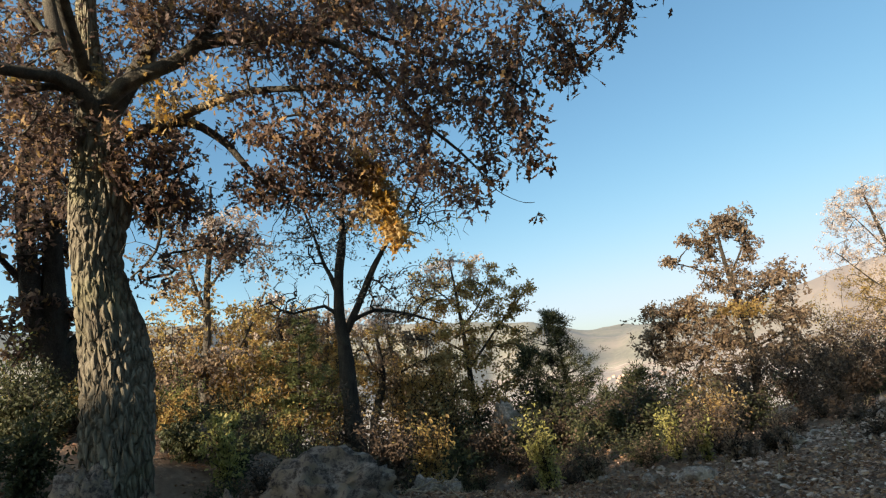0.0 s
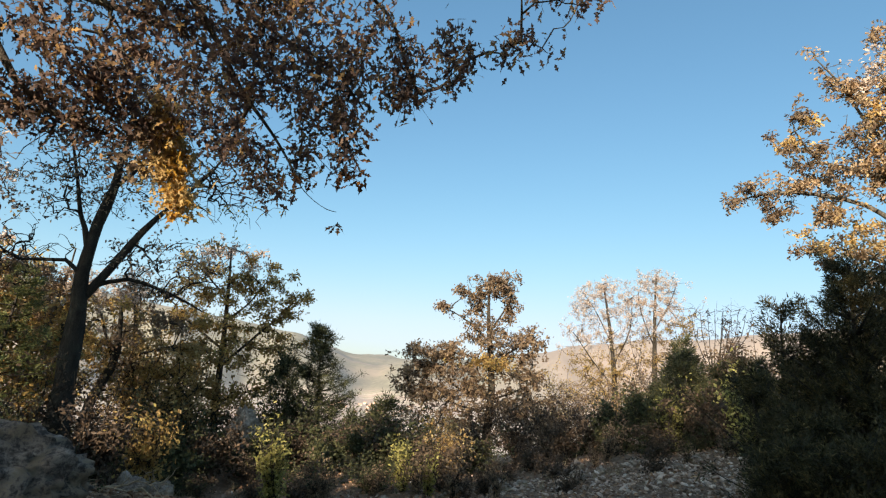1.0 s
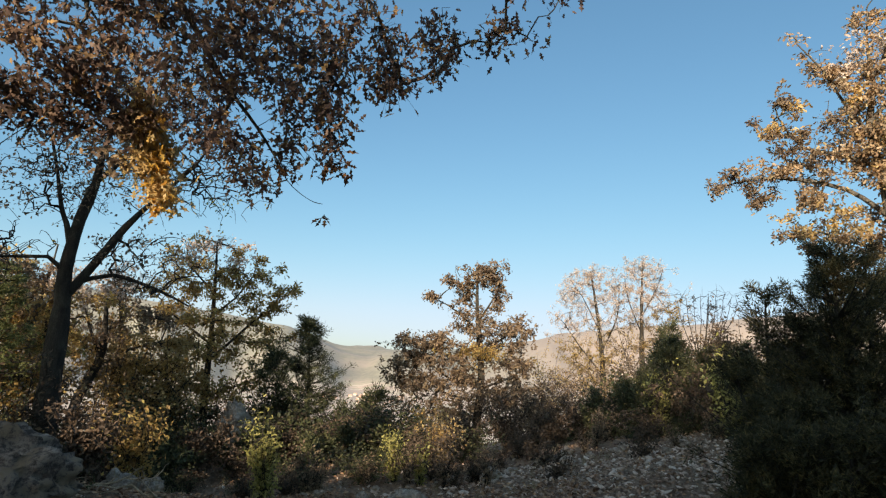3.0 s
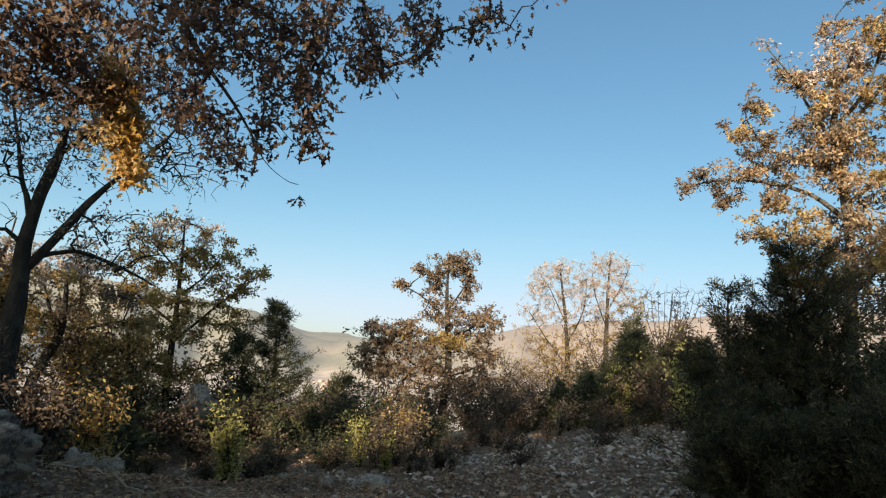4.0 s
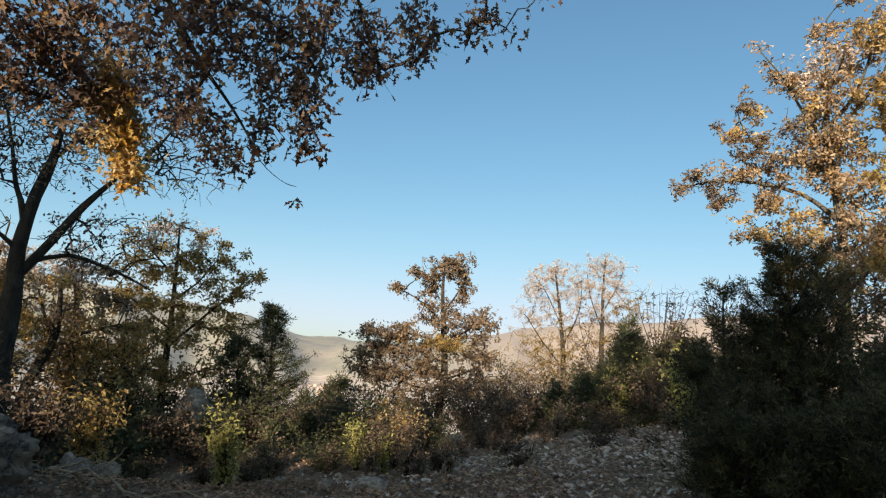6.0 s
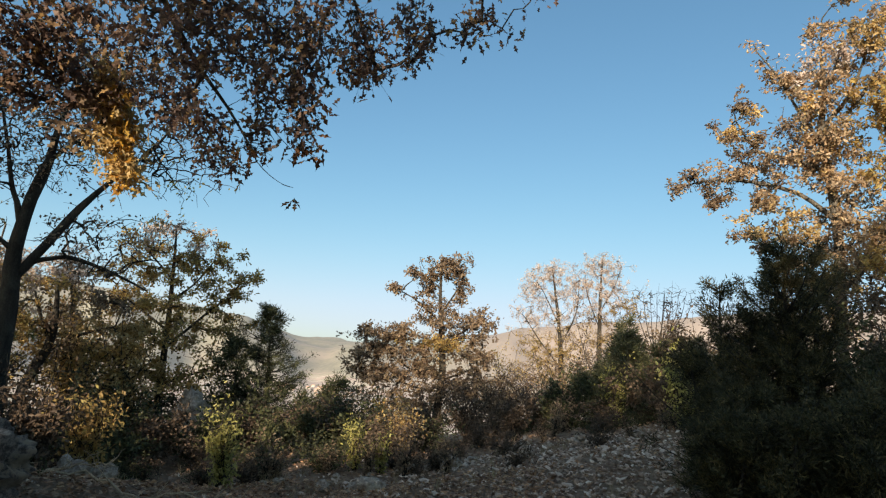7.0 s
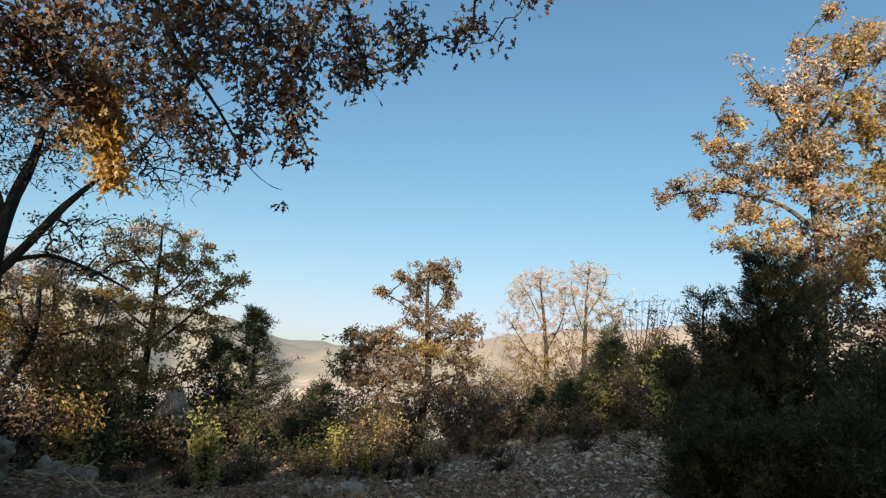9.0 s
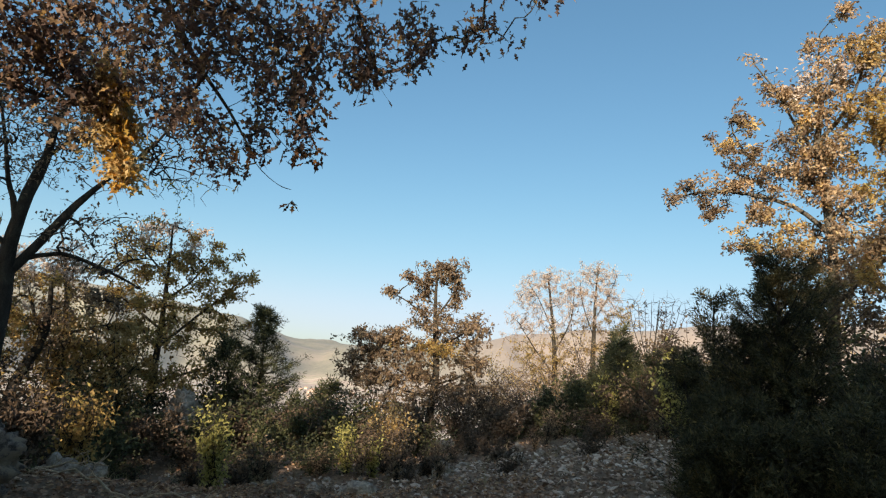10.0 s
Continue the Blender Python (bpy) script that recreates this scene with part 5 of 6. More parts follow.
shrub("low_shrub", "rust brown low shrub", (4.16, 18.49, 0.29), 1.2, 1.2, 1530, RUST_LEAF, 0.073, group="shrub belt")
shrub("low_shrub", "dull brown low shrub in shade", (4.89, 17.29, 0.52), 1.0, 1.4, 1700, SCRUB_LEAF, 0.073, group="shrub belt")
shrub("low_shrub", "rust brown low shrub", (5.65, 17.06, 0.60), 0.89, 1.6, 1700, RUST_LEAF, 0.073, group="shrub belt")
shrub("low_shrub", "dull brown low shrub in shade", (1.97, 17.81, -0.14), 1.0, 0.9, 1530, SCRUB_LEAF, 0.073, group="shrub belt")
shrub("low_shrub", "dull brown low shrub in shade", (5.71, 12.77, 0.95), 0.69, 1.52, 2210, SCRUB_LEAF, 0.073, group="shrub belt")
shrub("low_shrub", "rust brown low shrub", (5.43, 13.96, 0.83), 0.74, 1.33, 2040, RUST_LEAF, 0.073, group="shrub belt")
shrub("low_shrub", "ochre low shrub in the thicket", (3.05, 23.74, -0.13), 1.66, 1.19, 1700, OCHRE_LEAF, 0.073, group="shrub belt")
shrub("low_shrub", "dark evergreen low shrub in shade", (-5.14, 4.22, 0.69), 0.39, 0.59, 3040, GREEN_LEAF, 0.042, group="shrub belt")
shrub("low_shrub", "dark evergreen low shrub in shade", (-4.72, 4.35, 0.61), 0.32, 0.44, 2470, GREEN_LEAF, 0.042, group="shrub belt")
shrub("low_shrub", "ochre low shrub in the thicket", (-5.76, 4.44, 0.81), 0.36, 0.64, 1900, OCHRE_LEAF, 0.042, group="shrub belt")
shrub("low_shrub", "dark evergreen low shrub in shade", (-6.40, 3.51, 0.97), 0.43, 0.78, 2850, GREEN_LEAF, 0.042, group="shrub belt")
shrub("low_shrub", "dark evergreen low shrub in shade", (-6.82, 3.39, 1.07), 0.44, 0.96, 2850, GREEN_LEAF, 0.042, group="shrub belt")
shrub("low_shrub", "dull brown low shrub in shade", (-6.60, 3.96, 0.91), 0.38, 0.60, 2280, SCRUB_LEAF, 0.042, group="shrub belt")
shrub("low_shrub", "yellow-green low shrub under the oaks", (-5.53, 4.98, 0.66), 0.37, 0.66, 1710, LIME_LEAF, 0.042, group="shrub belt")
shrub("low_shrub", "dark evergreen low shrub in shade", (-6.98, 5.75, 0.52), 0.53, 0.89, 2850, GREEN_LEAF, 0.042, group="shrub belt")
shrub("low_shrub", "dark evergreen low shrub in shade", (-6.84, 6.61, 0.30), 0.56, 0.84, 1680, GREEN_LEAF, 0.064, group="shrub belt")
shrub("low_shrub", "yellow-green low shrub under the oaks", (-7.10, 7.74, 0.20), 0.73, 0.83, 1080, LIME_LEAF, 0.064, group="shrub belt")
shrub("low_shrub", "dark evergreen low shrub in shade", (-7.98, 4.40, 1.04), 0.62, 1.16, 2850, GREEN_LEAF, 0.042, group="shrub belt")
shrub("low_shrub", "yellow-green low shrub under the oaks", (-7.76, 3.76, 1.12), 0.67, 1.26, 2280, LIME_LEAF, 0.042, group="shrub belt")
shrub("low_shrub", "ochre low shrub in the thicket", (-10.31, 8.09, 0.90), 0.90, 1.28, 2210, OCHRE_LEAF, 0.066, group="shrub belt")
shrub("low_shrub", "dark evergreen low shrub in shade", (-9.48, 9.02, 0.78), 0.77, 1.16, 2210, GREEN_LEAF, 0.066, group="shrub belt")
shrub("low_shrub", "ochre low shrub in the thicket", (-8.23, 10.09, 0.26), 0.77, 1.03, 1870, OCHRE_LEAF, 0.066, group="shrub belt")
shrub("low_shrub", "dull brown low shrub in shade", (-8.18, 5.89, 0.69), 0.59, 0.89, 2280, SCRUB_LEAF, 0.042, group="shrub belt")
shrub("low_shrub", "dark evergreen low shrub in shade", (-5.08, 2.62, 1.17), 0.33, 0.44, 2470, GREEN_LEAF, 0.042, group="shrub belt")
shrub("low_shrub", "yellow-green low shrub under the oaks", (-6.78, 5.44, 0.95), 0.42, 0.76, 1520, LIME_LEAF, 0.042, group="shrub belt")
shrub("low_shrub", "ochre low shrub in the thicket", (-7.02, 4.10, 1.25), 0.40, 0.71, 1520, OCHRE_LEAF, 0.042, group="shrub belt")
shrub("low_shrub", "yellow-green low shrub under the oaks", (-4.50, 4.05, 0.81), 0.24, 0.36, 950, LIME_LEAF, 0.042, group="shrub belt")
shrub("low_shrub", "dull brown low shrub in shade", (-4.10, 6.23, 0.29), 0.37, 0.52, 1080, SCRUB_LEAF, 0.064, group="shrub belt")
shrub("low_shrub", "ochre low shrub in the thicket", (-4.15, 7.35, 0.16), 0.50, 0.59, 960, OCHRE_LEAF, 0.064, group="shrub belt")
shrub("low_shrub", "dull brown low shrub in shade", (-6.68, 8.74, 0.23), 0.65, 0.98, 1440, SCRUB_LEAF, 0.064, group="shrub belt")
shrub("low_shrub", "dark evergreen low shrub in shade", (-7.99, 8.33, 0.39), 0.68, 0.80, 1440, GREEN_LEAF, 0.064, group="shrub belt")

SPRAYS = [((-1.17, 4.28, 2.635), (0.022, 0.022, 0.03), 5, 0), ((-1.12, 4.31, 3.05), (0.16, 0.16, 0.07), 24, 0), ((-1.16, 4.22, 3.29), (0.28, 0.28, 0.28), 30, 0), ((-0.71, 4.42, 3.81), (0.20, 0.20, 0.20), 30, 0), ((-1.50, 4.23, 2.99), (0.20, 0.20, 0.10), 20, 0), ((-2.52, 4.28, 3.03), (0.10, 0.10, 0.16), 44, 1), ((-2.52, 4.36, 2.74), (0.08, 0.08, 0.12), 30, 1), ((-2.53, 4.18, 3.30), (0.09, 0.09, 0.14), 30, 1), ((-0.76, 4.26, 4.09), (0.20, 0.20, 0.20), 36, 0), ((-3.59, 2.81, 3.83), (0.25, 0.25, 0.15), 22, 1)]

# ---- rocks ----
def scree_edge(x):
    """Where the scree ends and the thicket begins."""
    return 8.9 + 1.3 * float(smoothstep(-1.0, 0.3, x)) + 0.1 * max(x, 0) + 0.22 * min(x + 1, 0)


def rock_mesh(name, size, mat, seed, detail=3, sharp=0.35, pits=0.34):
    bm = bmesh.new()
    bmesh.ops.create_icosphere(bm, subdivisions=detail, radius=1.0)
    for v in bm.verts:
        d = v.co.normalized()
        n = noise.fractal(d * 1.3 + Vector((seed, 0, 0)), 1.0, 2.0, 5)
        c = noise.cell(d * 1.7 + Vector((0, seed, 0)))
        f = noise.turbulence(d * 2.4 + Vector((seed, seed, 0)), 5, True) if detail > 3 else 0.0
        v.co = d * (1 + sharp * n + 0.12 * c + pits * (f - 0.5))
        v.co = Vector((v.co.x * size[0], v.co.y * size[1], v.co.z * size[2]))
    me = bpy.data.meshes.new(name)
    bm.to_mesh(me)
    bm.free()
    me.materials.append(mat)
    for p in me.polygons:
        p.use_smooth = detail > 3
    return me


def rock(name, label, x, y, size, seed, turn=0, sink=0.35, mat=None, detail=4, z=None, sharp=0.35, pits=0.34):
    ob = new(name, rock_mesh(name, size, mat or BOULDER, seed, detail, sharp, pits))
    ob.location = (x, y, (gz(x, y) if z is None else z) + size[2] * (1 - 2 * sink) * 0.9)
    ob.rotation_euler = (0, 0, radians(turn))
    return tagged(ob, label, "rock")


rock("boulder", "big lichened limestone boulder beside the old oak", -3.24, 3.92, (0.58, 0.46, 0.40), 3.1, 20, 0.22, SHADED_BOULDER, 5, 0.36, 0.14, 0.28)
rock("boulder", "pale limestone boulder behind the shrubs", -4.77, 12.0, (0.42, 0.4, 0.62), 8.4, 0, 0.1)
rock("rock", "grey limestone rock at the foot of shrubs", -3.94, 6.77, (0.24, 0.2, 0.2), 1.4, 60)
rock("rock", "leaning pale rock at the foot of shrubs", -3.68, 6.95, (0.17, 0.14, 0.2), 2.7, 15)
rock("rock", "broad pale rock at the scree edge", -0.75, 8.0, (0.24, 0.18, 0.13), 4.9, 0, 0.3)
rock("rock", "pale angular rock on the scree", 0.38, 9.05, (0.15, 0.13, 0.14), 7.7, 30, 0.25)
rock("rock", "pale angular rock on the scree", 1.6, 9.6, (0.18, 0.13, 0.1), 9.1, 70, 0.3)
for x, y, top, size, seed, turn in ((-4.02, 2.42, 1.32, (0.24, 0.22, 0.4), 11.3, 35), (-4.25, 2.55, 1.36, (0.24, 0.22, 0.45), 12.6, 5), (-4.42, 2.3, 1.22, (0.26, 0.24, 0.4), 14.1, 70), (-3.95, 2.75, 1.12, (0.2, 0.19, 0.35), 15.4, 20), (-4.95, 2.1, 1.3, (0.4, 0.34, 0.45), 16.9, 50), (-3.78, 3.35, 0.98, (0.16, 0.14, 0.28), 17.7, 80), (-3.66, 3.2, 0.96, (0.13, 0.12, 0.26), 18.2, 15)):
    rock("rock", "mossy lichened rock at the old oak's roots", x, y, size, seed, turn, 0.5, SHADED_BOULDER, 4, top - 0.2 - size[2], 0.3, 0.6)

for i in range(26):          # larger stones along the edge of the scree
    x = -2.2 + 0.33 * i + rng.normal() * 0.1
    y = scree_edge(x) - 0.35 + rng.normal() * 0.25
    s = rng.uniform(0.07, 0.16)
    rock("rock", "pale weathered limestone rock along the scree edge", x, y, (s, s * 0.8, s * rng.uniform(0.55, 0.9)), 30 + i * 2.3, rng.uniform(0, 180), 0.3, None, 3)
rock("rock", "pale limestone block on the upper scree", 4.3, 9.6, (0.13, 0.11, 0.09), 91.0, 25, 0.3)
rock("rock", "pale limestone block on the upper scree", 3.5, 9.9, (0.12, 0.1, 0.08), 93.0, 65, 0.3)

# ---- scree ----
SCREE = [rock_mesh("stone", (1, 0.75, 0.36), STONE, 20.5 + i * 3.7, 1, 0.5) for i in range(8)]
scree = tagged(new("scree"), "loose pale grey limestone scree with fallen leaves", "scree", kind="structure")


def scree_spots(n, near):
    """Places on the scree: dense on the slope ahead and to its upper side."""
    out = []
    while len(out) < n:
        x, y = rng.uniform(-4.5, 9.5), rng.uniform(3.6, 13.5)
        on = smoothstep(-2.4, 1.6, x - 0.25 * (y - 8)) * (1 - smoothstep(-0.5, 0.4, y - scree_edge(x)))
        if near and not (-1.5 < x < 4.5 and 6.0 < y < 9.8):
            continue
        if rng.random() < 0.08 + 0.92 * on:
            out.append((x, y))
    return out


def stone_turn():
    return Euler((rng.normal() * 0.35, rng.normal() * 0.35, rng.random() * 6.28))


for x, y in scree_spots(280, True):
    ob = new("stone", SCREE[rng.integers(0, 8)])
    ob.parent = scree
    s = 0.035 + 0.06 * rng.random() ** 2
    ob.matrix_basis = Matrix.LocRotScale((x, y, gz(x, y) + 0.02 + 0.2 * s), stone_turn(), (s, s, s))

tv = [np.array([v.co[:] for v in me.vertices]) for me in SCREE]
tf = [np.array([p.vertices[:] for p in me.polygons]) for me in SCREE]
VV, FF, b = [], [], 0
for x, y in scree_spots(20000, False):
    i = rng.integers(0, 8)
    s = 0.015 + 0.042 * rng.random() ** 2.0
    m = np.array(stone_turn().to_matrix())
    V = tv[i] @ m.T * s + np.array([x, y, gz(x, y) + 0.02 + 0.32 * s])
    VV.append(V), FF.append(tf[i] + b)
    b += len(V)
child("gravel", mesh_of("gravel", np.vstack(VV), [np.vstack(FF)], STONE), scree, kind="stuff")

# ---- thicket along the edge of the scree ----
BELT = [shrub("low_shrub", label, (-3.0 + i, 12.0, -0.5), 0.75, 0.75, 1050, mat, 0.06, twigs=5, stems=14, group="shrub belt", ragged=0.5)
        for i, (mat, label) in enumerate(((GREEN_LEAF, "dark evergreen low shrub in shade"), (SCRUB_LEAF, "dull brown low shrub in shade"), (RUST_LEAF, "rust brown low shrub in shade"), (GREEN_LEAF, "dense dark low shrub in shade")))]
for i in range(56):
    x = rng.uniform(-8.5, 6.0)
    edge = scree_edge(x)
    y = edge + rng.random() ** 1.5 * 4.5
    if 1.2 < x < 2.7 and y < 12.6:          # a bare brown hump
        continue
    k = int(rng.choice([0, 1, 2, 3], p=[0.38, 0.23, 0.0, 0.39] if x < -0.5 else [0.25, 0.5, 0.05, 0.2]))
    s = rng.uniform(0.5, 0.95) * (0.75 if y < edge + 0.8 else 1.1)
    copy_thing(BELT[k], Matrix.LocRotScale((x, y, gz(x, y) - 0.05), Euler((0, 0, rng.random() * 6.28)), (s, s, s * rng.uniform(0.6, 0.9))))

for i in range(22):          # darker, denser growth where the slope falls away
    x, y = -8.0 + 0.33 * i + rng.normal() * 0.3, rng.uniform(10.6, 13.6)
    s = rng.uniform(1.1, 1.6)
    copy_thing(BELT[(0, 3, 1)[i % 3]], Matrix.LocRotScale((x, y, gz(x, y) - 0.05), Euler((0, 0, rng.random() * 6.28)), (s, s, s * rng.uniform(0.7, 1.0))))

for i in range(26):          # undergrowth on the bank round the oak and the boulder
    x, y = rng.uniform(-7.5, -2.6), rng.uniform(3.4, 7.4)
    if math.hypot(x + 4.6, y - 3.1) < 0.75 or math.hypot(x + 3.32, y - 3.85) < 0.8 or y + 0.5 * x < 1.2 or (abs(x / y + 0.55) < 0.12 and y > 4.6):
        continue
    s = rng.uniform(0.3, 0.6)
    copy_thing(BELT[int(rng.choice([0, 1, 3]))], Matrix.LocRotScale((x, y, gz(x, y) - 0.04), Euler((0, 0, rng.random() * 6.28)), (s, s, s)))

# ---- trees and junipers up the slope to the east ----
for i in range(6):
    az, r = radians(rng.uniform(15, 27)), rng.uniform(19, 30)
    x, y = r * math.sin(az), r * math.cos(az)
    size = rng.uniform(0.45, 0.7)
    copy_thing(golden_oak, Matrix.LocRotScale((x, y, gz(x, y) - 0.1), Euler((0, 0, rng.random() * 6.28)), (size, size, size)))
for i in range(8):
    az, r = radians(rng.uniform(10, 27)), rng.uniform(13, 19)
    x, y = r * math.sin(az), r * math.cos(az)
    size = rng.uniform(0.5, 0.85)
    copy_thing(slope_juniper, Matrix.LocRotScale((x, y, gz(x, y) - 0.05), Euler((0, 0, rng.random() * 6.28)), (size, size, size)))

for x, y, size in ((4.15, 12.5, 0.84), (3.45, 13.1, 0.52), (4.6, 12.2, 0.55), (5.1, 12.9, 0.7), (2.9, 13.9, 0.48)):
    copy_thing(slope_juniper, Matrix.LocRotScale((x, y, gz(x, y) - 0.05), Euler((0, 0, rng.random() * 6.28)), (size * 1.35, size * 1.35, size)))
for x, y, size in ((8.4, 9.6, 0.6), (9.6, 8.4, 0.6), (10.8, 11.0, 0.7), (9.0, 12.5, 0.7), (11.5, 9.2, 0.6)):
    copy_thing(golden_oak, Matrix.LocRotScale((x, y, gz(x, y) - 0.1), Euler((0, 0, rng.random() * 6.28)), (size, size, size * 1.2)))
for i in range(9):
    az, r = radians(rng.uniform(35, 50)), rng.uniform(8.5, 12)
    x, y = r * math.sin(az), r * math.cos(az)
    s = rng.uniform(1.0, 1.9)
    copy_thing(BELT[i % 2], Matrix.LocRotScale((x, y, gz(x, y) - 0.05), Euler((0, 0, rng.random() * 6.28)), (s, s, s)))

# ---- fallen leaves and dry grass ----
n = 36000
x, y = rng.uniform(-7, 9, n), rng.uniform(2.0, 12, n)
x[:17000], y[:17000] = rng.uniform(-4.5, 1.5, 17000), rng.uniform(2.5, 8.2, 17000)   # thickest on the bank
P = np.stack([x, y, height(x, y) + 0.035 + 0.03 * rng.random(n)], -1)
V, F = scatter(kite(), P, turns(n, 0.0, True), 0.056 * (0.6 + 0.8 * rng.random(n)))
tagged(new("leaf_litter", mesh_of("leaf_litter", V, [F], LITTER)), "dry brown fallen leaves strewn on the slope", "leaves", kind="stuff")


def grass_tuft(x, y, blades, tall, label="dry straw-coloured grass tuft"):
    VV, FF, b = [], [], 0
    for i in range(blades):
        a, lean = rng.random() * 6.283, rng.random() * 0.45
        h = tall * (0.4 + 0.6 * rng.random())
        t = np.linspace(0, 1, 5)
        q = np.stack([np.cos(a) * lean * h * t ** 1.8 + rng.normal() * 0.03, np.sin(a) * lean * h * t ** 1.8 + rng.normal() * 0.03, h * t * (1 - 0.2 * lean * t)], -1)
        V, F = tube(q, np.linspace(0.0022, 0.0008, 5), 3)
        VV.append(V), FF.append(F + b)
        b += len(V)
    ob = new("grass_tuft", mesh_of("grass_tuft", np.vstack(VV), [np.vstack(FF)], STRAW))
    ob.location = (x, y, gz(x, y))
    return tagged(ob, label, "grass", "dry grass tufts")


TUFT = [shrub("dry_tuft", label, (0.3 + i, 8.6, 0), 0.24, 0.26, 420, mat, 0.04, twigs=6, stems=8, group="dry tufts", ragged=0.5, category="tuft")
        for i, (mat, label) in enumerate(((RUST_LEAF, "dry reddish-brown tuft on the scree edge"), (SCRUB_LEAF, "dull brown dry tuft on the scree edge")))]
for i in range(34):
    x = rng.uniform(-3.0, 6.2)
    y = scree_edge(x) - 0.2 + rng.normal() * 0.45
    s = rng.uniform(0.6, 1.3)
    copy_thing(TUFT[i % 2], Matrix.LocRotScale((x, y, gz(x, y) - 0.02), Euler((0, 0, rng.random() * 6.28)), (s, s, s)))
shrub("oak_seedling", "tiny golden oak seedling at the old oak's foot", (-3.75, 2.72, 0.6), 0.09, 0.16, 26, GOLD_LEAF, 0.07, stems=3, template=simple(), twigs=3, category="seedling")
for i in range(70):
    x, y = rng.uniform(-6, 5), rng.uniform(6.2, 11.5)
    grass_tuft(x, y, 14, 0.22)
for x, y, h in ((-3.3, 7.6, 0.5), (-3.0, 7.9, 0.42), (-1.85, 7.7, 0.38), (-1.75, 7.6, 0.34), (-2.9, 8.6, 0.4), (-1.2, 9.4, 0.5)):
    grass_tuft(x, y, 3, h, "few tall dry grass stalks")


def dead_twig(x, y, length, turn, lift, label):
    root = tagged(new("dead_branch"), label, "branch", "dead branches on the bank")
    root.location = (x, y, gz(x, y))
    d = np.array([math.cos(radians(turn)), math.sin(radians(turn)), lift])
    main = np.outer(np.linspace(0, length, 9), d)
    main[:, 2] += 0.04 + 0.05 * np.sin(np.linspace(0, 4, 9))
    main += rng.normal(size=main.shape) * 0.02 * length
    V, F = tube(main, np.linspace(0.014, 0.004, 9), 6)
    child("stem", mesh_of("stem", V, [F], DEAD_WOOD, True), root)
    for k in range(2, 8):
        side = unit(d + rng.normal(size=3) * 0.7 + np.array([0, 0, 0.25]))
        q = main[k] + np.outer(np.linspace(0, length * 0.35 * rng.uniform(0.5, 1), 5), side)
        q[1:] += rng.normal(size=(4, 3)) * 0.012
        q[:, 2] = np.maximum(q[:, 2], 0.01)
        V, F = tube(q, np.linspace(0.007, 0.002, 5), 4)
        child("twig", mesh_of("twig", V, [F], DEAD_WOOD, True), root)


for i in range(5):
    dead_twig(-3.5 + 0.36 * i + rng.normal() * 0.1, 5.35 + rng.normal() * 0.3, rng.uniform(0.6, 1.2), rng.uniform(-40, 40) + 180 * (i % 2), rng.uniform(0.0, 0.25), "bleached dead branch lying on the bank")
for x, y, turn in ((-2.75, 4.15, 25), (-2.45, 4.35, 8), (-2.05, 4.4, 75)):
    dead_twig(x, y, 0.8, turn, 0.12, "bleached dead branch lying on the bank")
dead_twig(-4.1, 2.75, 0.9, 10, -0.12, "crooked pale dead branch at the oak's foot")

# ---- single leaves of the old oak's nearest sprays ----
LEAVES = []
for mat in (SINGLE_BROWN, SINGLE_GOLD):
    v, f = lobed()
    LEAVES.append(mesh_of("leaf", v, [f], mat))
for place, reach, count, kind in SPRAYS:
    centre = np.array(place) - np.array(old_oak.location)
    tips = centre + ball_points(count) * np.array(reach)
    stem = centre + np.array([-0.5 * reach[0], 0.1, 1.1 * reach[2]])
    VV, FF, b = [], [], 0
    for t in tips:
        q = stem + (t - stem) * np.linspace(0, 1, 5)[:, None]
        q[1:4] += rng.normal(size=(3, 3)) * 0.012
        V, F = tube(q, np.linspace(0.0035, 0.0012, 5), 3)
        VV.append(V), FF.append(F + b)
        b += len(V)
    spray = child("spray", mesh_of("spray", np.vstack(VV), [np.vstack(FF)], LIMB_BARK, True), old_oak, ("brown leafy spray", "sunlit golden leafy spray")[kind])
    for p in tips:
        ob = new("leaf", LEAVES[kind])
        ob.parent = spray
        s = 0.095 * (0.7 + 0.6 * rng.random())
        ob.matrix_basis = Matrix.LocRotScale(p, Matrix(turns(1, 0.7)[0].tolist()).to_quaternion(), (s, s, s))

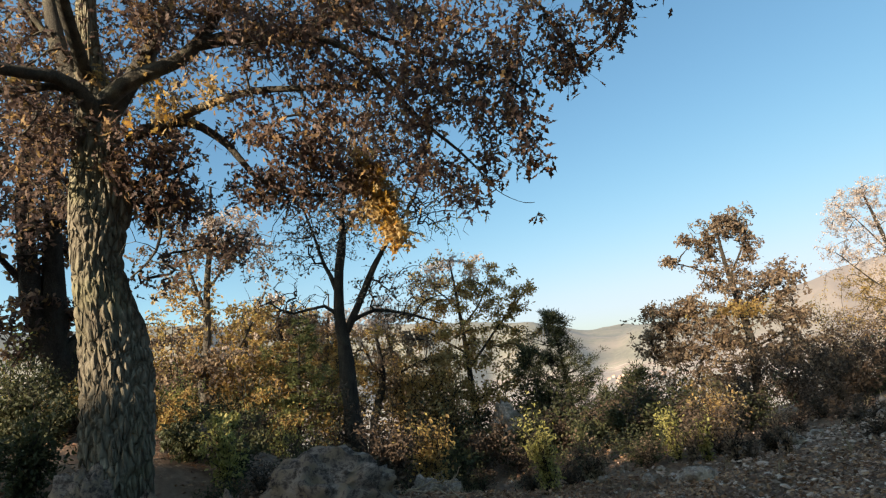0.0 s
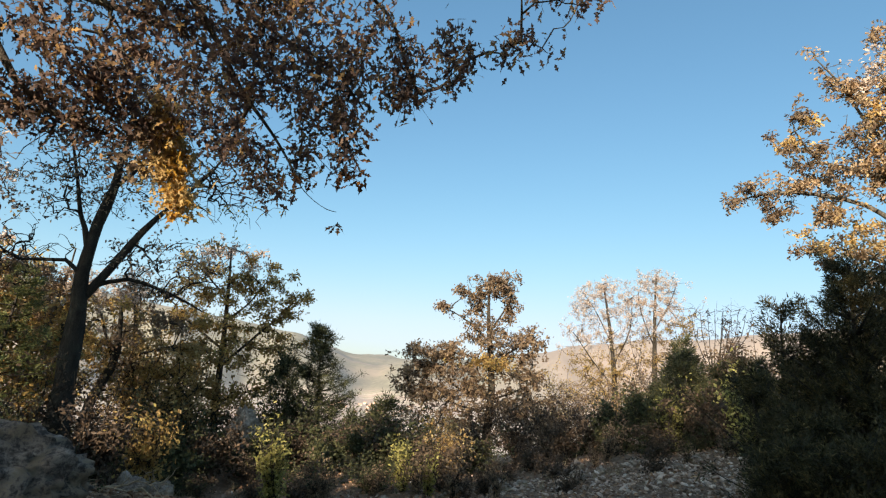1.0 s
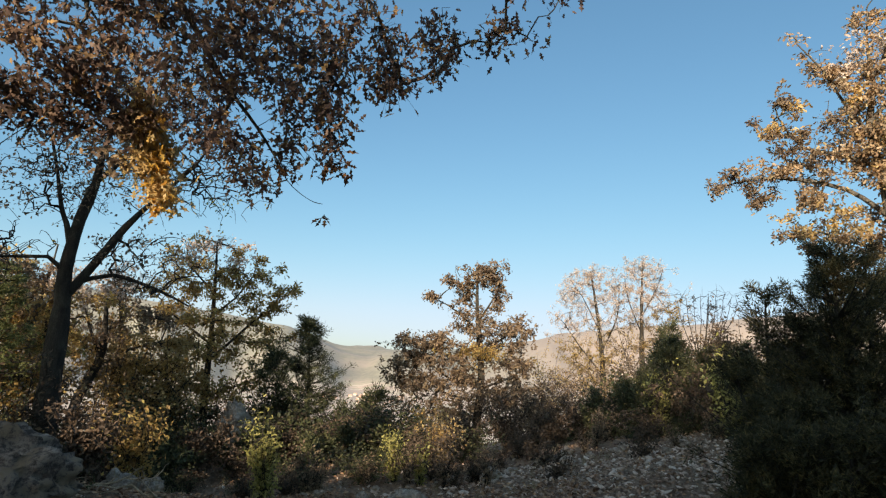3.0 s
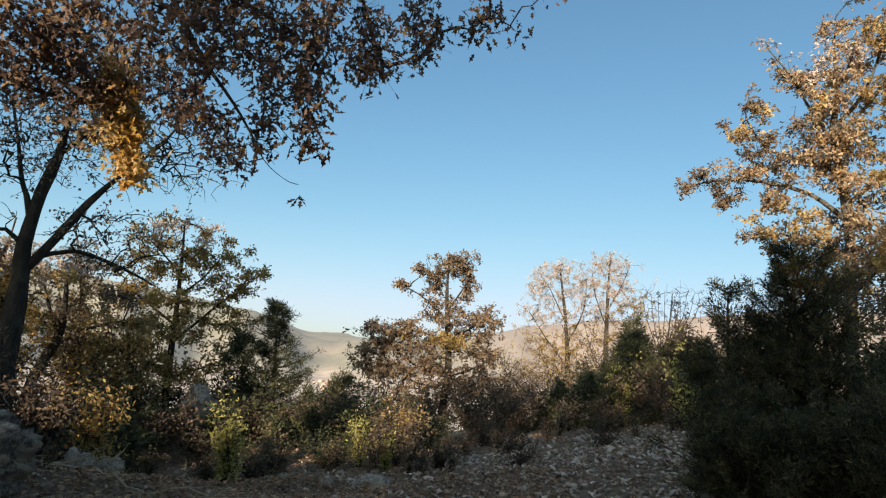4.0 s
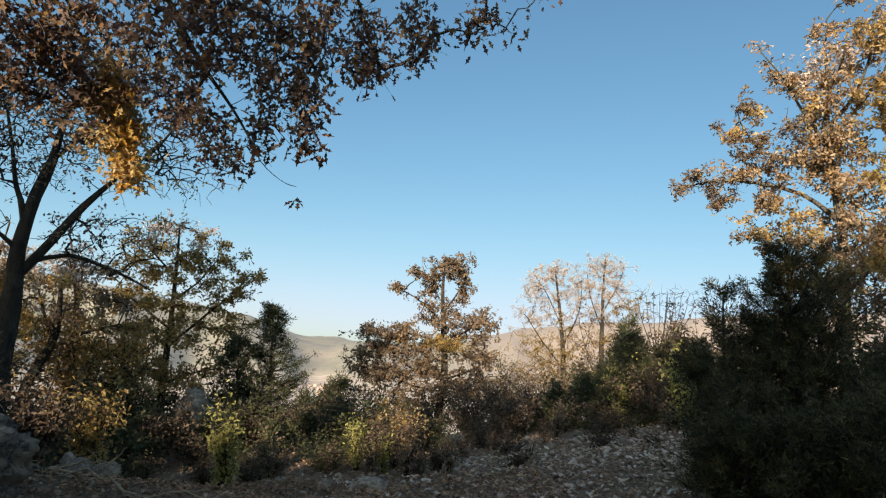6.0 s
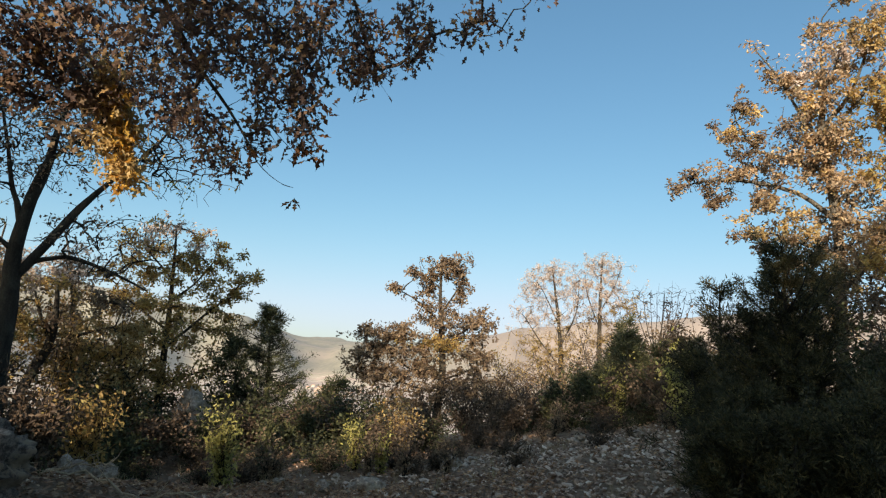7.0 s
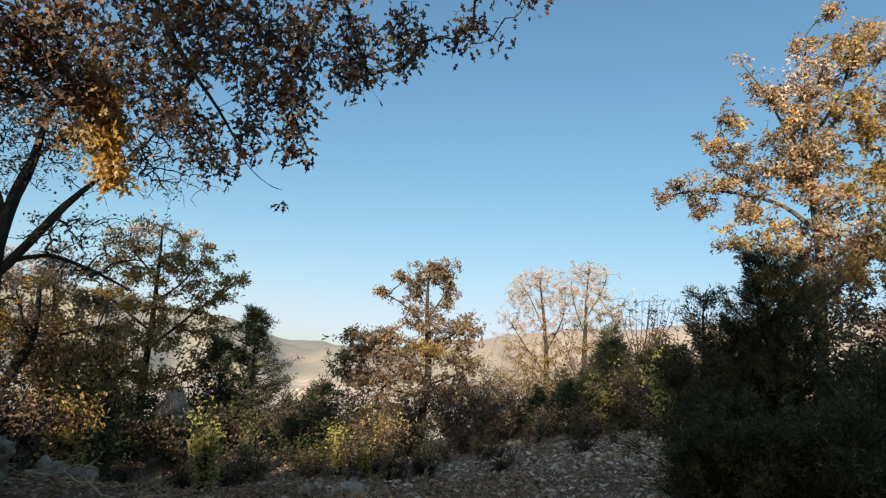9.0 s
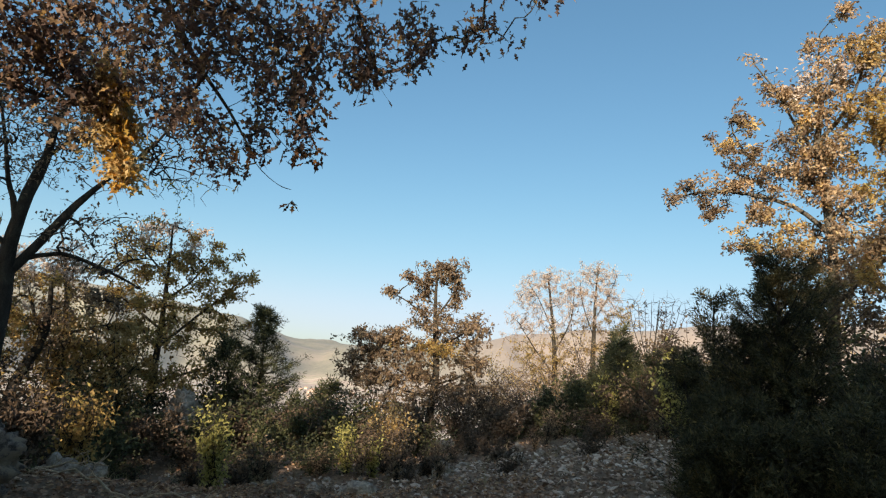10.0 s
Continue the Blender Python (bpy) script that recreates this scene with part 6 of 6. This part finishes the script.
# ---- village on the valley floor ----
def house_meshes(w, l, h):
    wall = bmesh.new()
    bmesh.ops.create_cube(wall, size=1.0)
    for v in wall.verts:
        v.co = Vector((v.co.x * w, v.co.y * l, (v.co.z + 0.5) * h - 1.0))
    me = bpy.data.meshes.new("wall")
    wall.to_mesh(me)
    wall.free()
    me.materials.append(PLASTER)
    o = 0.6
    V = np.array([(-w / 2 - o, -l / 2 - o, h - 1.2), (w / 2 + o, -l / 2 - o, h - 1.2), (w / 2 + o, l / 2 + o, h - 1.2), (-w / 2 - o, l / 2 + o, h - 1.2), (0, -l / 2 - o, h + 1.6), (0, l / 2 + o, h + 1.6)])
    roof = mesh_of("roof", V, [[(0, 1, 2, 3)], [(0, 4, 5, 3), (1, 2, 5, 4)], [(0, 1, 4), (3, 5, 2)]], ROOF_TILE)
    return me, roof


HOUSES = [house_meshes(7, 9, 5.5), house_meshes(6, 7, 4), house_meshes(8, 12, 6)]
for i in range(44):
    az, r = radians(rng.normal(-11.0, 3.2)), rng.uniform(1420, 1740)
    x, y = r * math.sin(az), r * math.cos(az)
    wall_me, roof_me = HOUSES[i % 3]
    h = tagged(new("house"), "small pale house with a red tiled roof", "house", "village houses")
    h.location, h.rotation_euler = (x, y, gz(x, y)), (0, 0, rng.uniform(0, 3.1))
    child("wall", wall_me, h)
    child("roof", roof_me, h)

# ---- golden wood on the slope below the old oak ----
for i in range(15):
    az, r = radians(-64 + 2.2 * i + rng.normal()), rng.uniform(14.5, 21)
    x, y = r * math.sin(az), r * math.cos(az)
    size = rng.uniform(0.8, 1.1) * (1.35, 0.85)[i % 3 == 2]
    copy_thing((golden_oak, slender_oak)[i % 3 == 2], Matrix.LocRotScale((x, y, gz(x, y) - 0.1), Euler((0, 0, rng.random() * 6.28)), (size, size, size)))

# ---- unseen oaks added behind the viewpoint, so that their crowns shade the slope ----
for thing, x, y, turn, size in ((golden_oak, 0.1, -6.0, 160, 2.3), (golden_oak, 0.9, -6.0, 250, 2.0), (golden_oak, -5.2, -8.2, 40, 1.15), (golden_oak, -4.5, -7.2, 300, 1.15), (slender_oak, -10.6, -7.2, 70, 1.2), (slender_oak, -12.0, -8.0, 200, 1.2)):
    copy_thing(thing, Matrix.LocRotScale((x, y, gz(x, y) - 0.1), Euler((0, 0, radians(turn))), (size, size, size)))

# ---- golden shrubs below the ochre oak ----
shrub("low_shrub", "tall golden-yellow shrub in the thicket", (-6.45, 10.83, -0.43), 0.85, 2.07, 3000, GOLD_LEAF, 0.05, group="shrub belt")
shrub("low_shrub", "tall golden-yellow shrub in the thicket", (-5.83, 11.51, -0.49), 0.70, 2.15, 3000, GOLD_LEAF, 0.05, group="shrub belt")
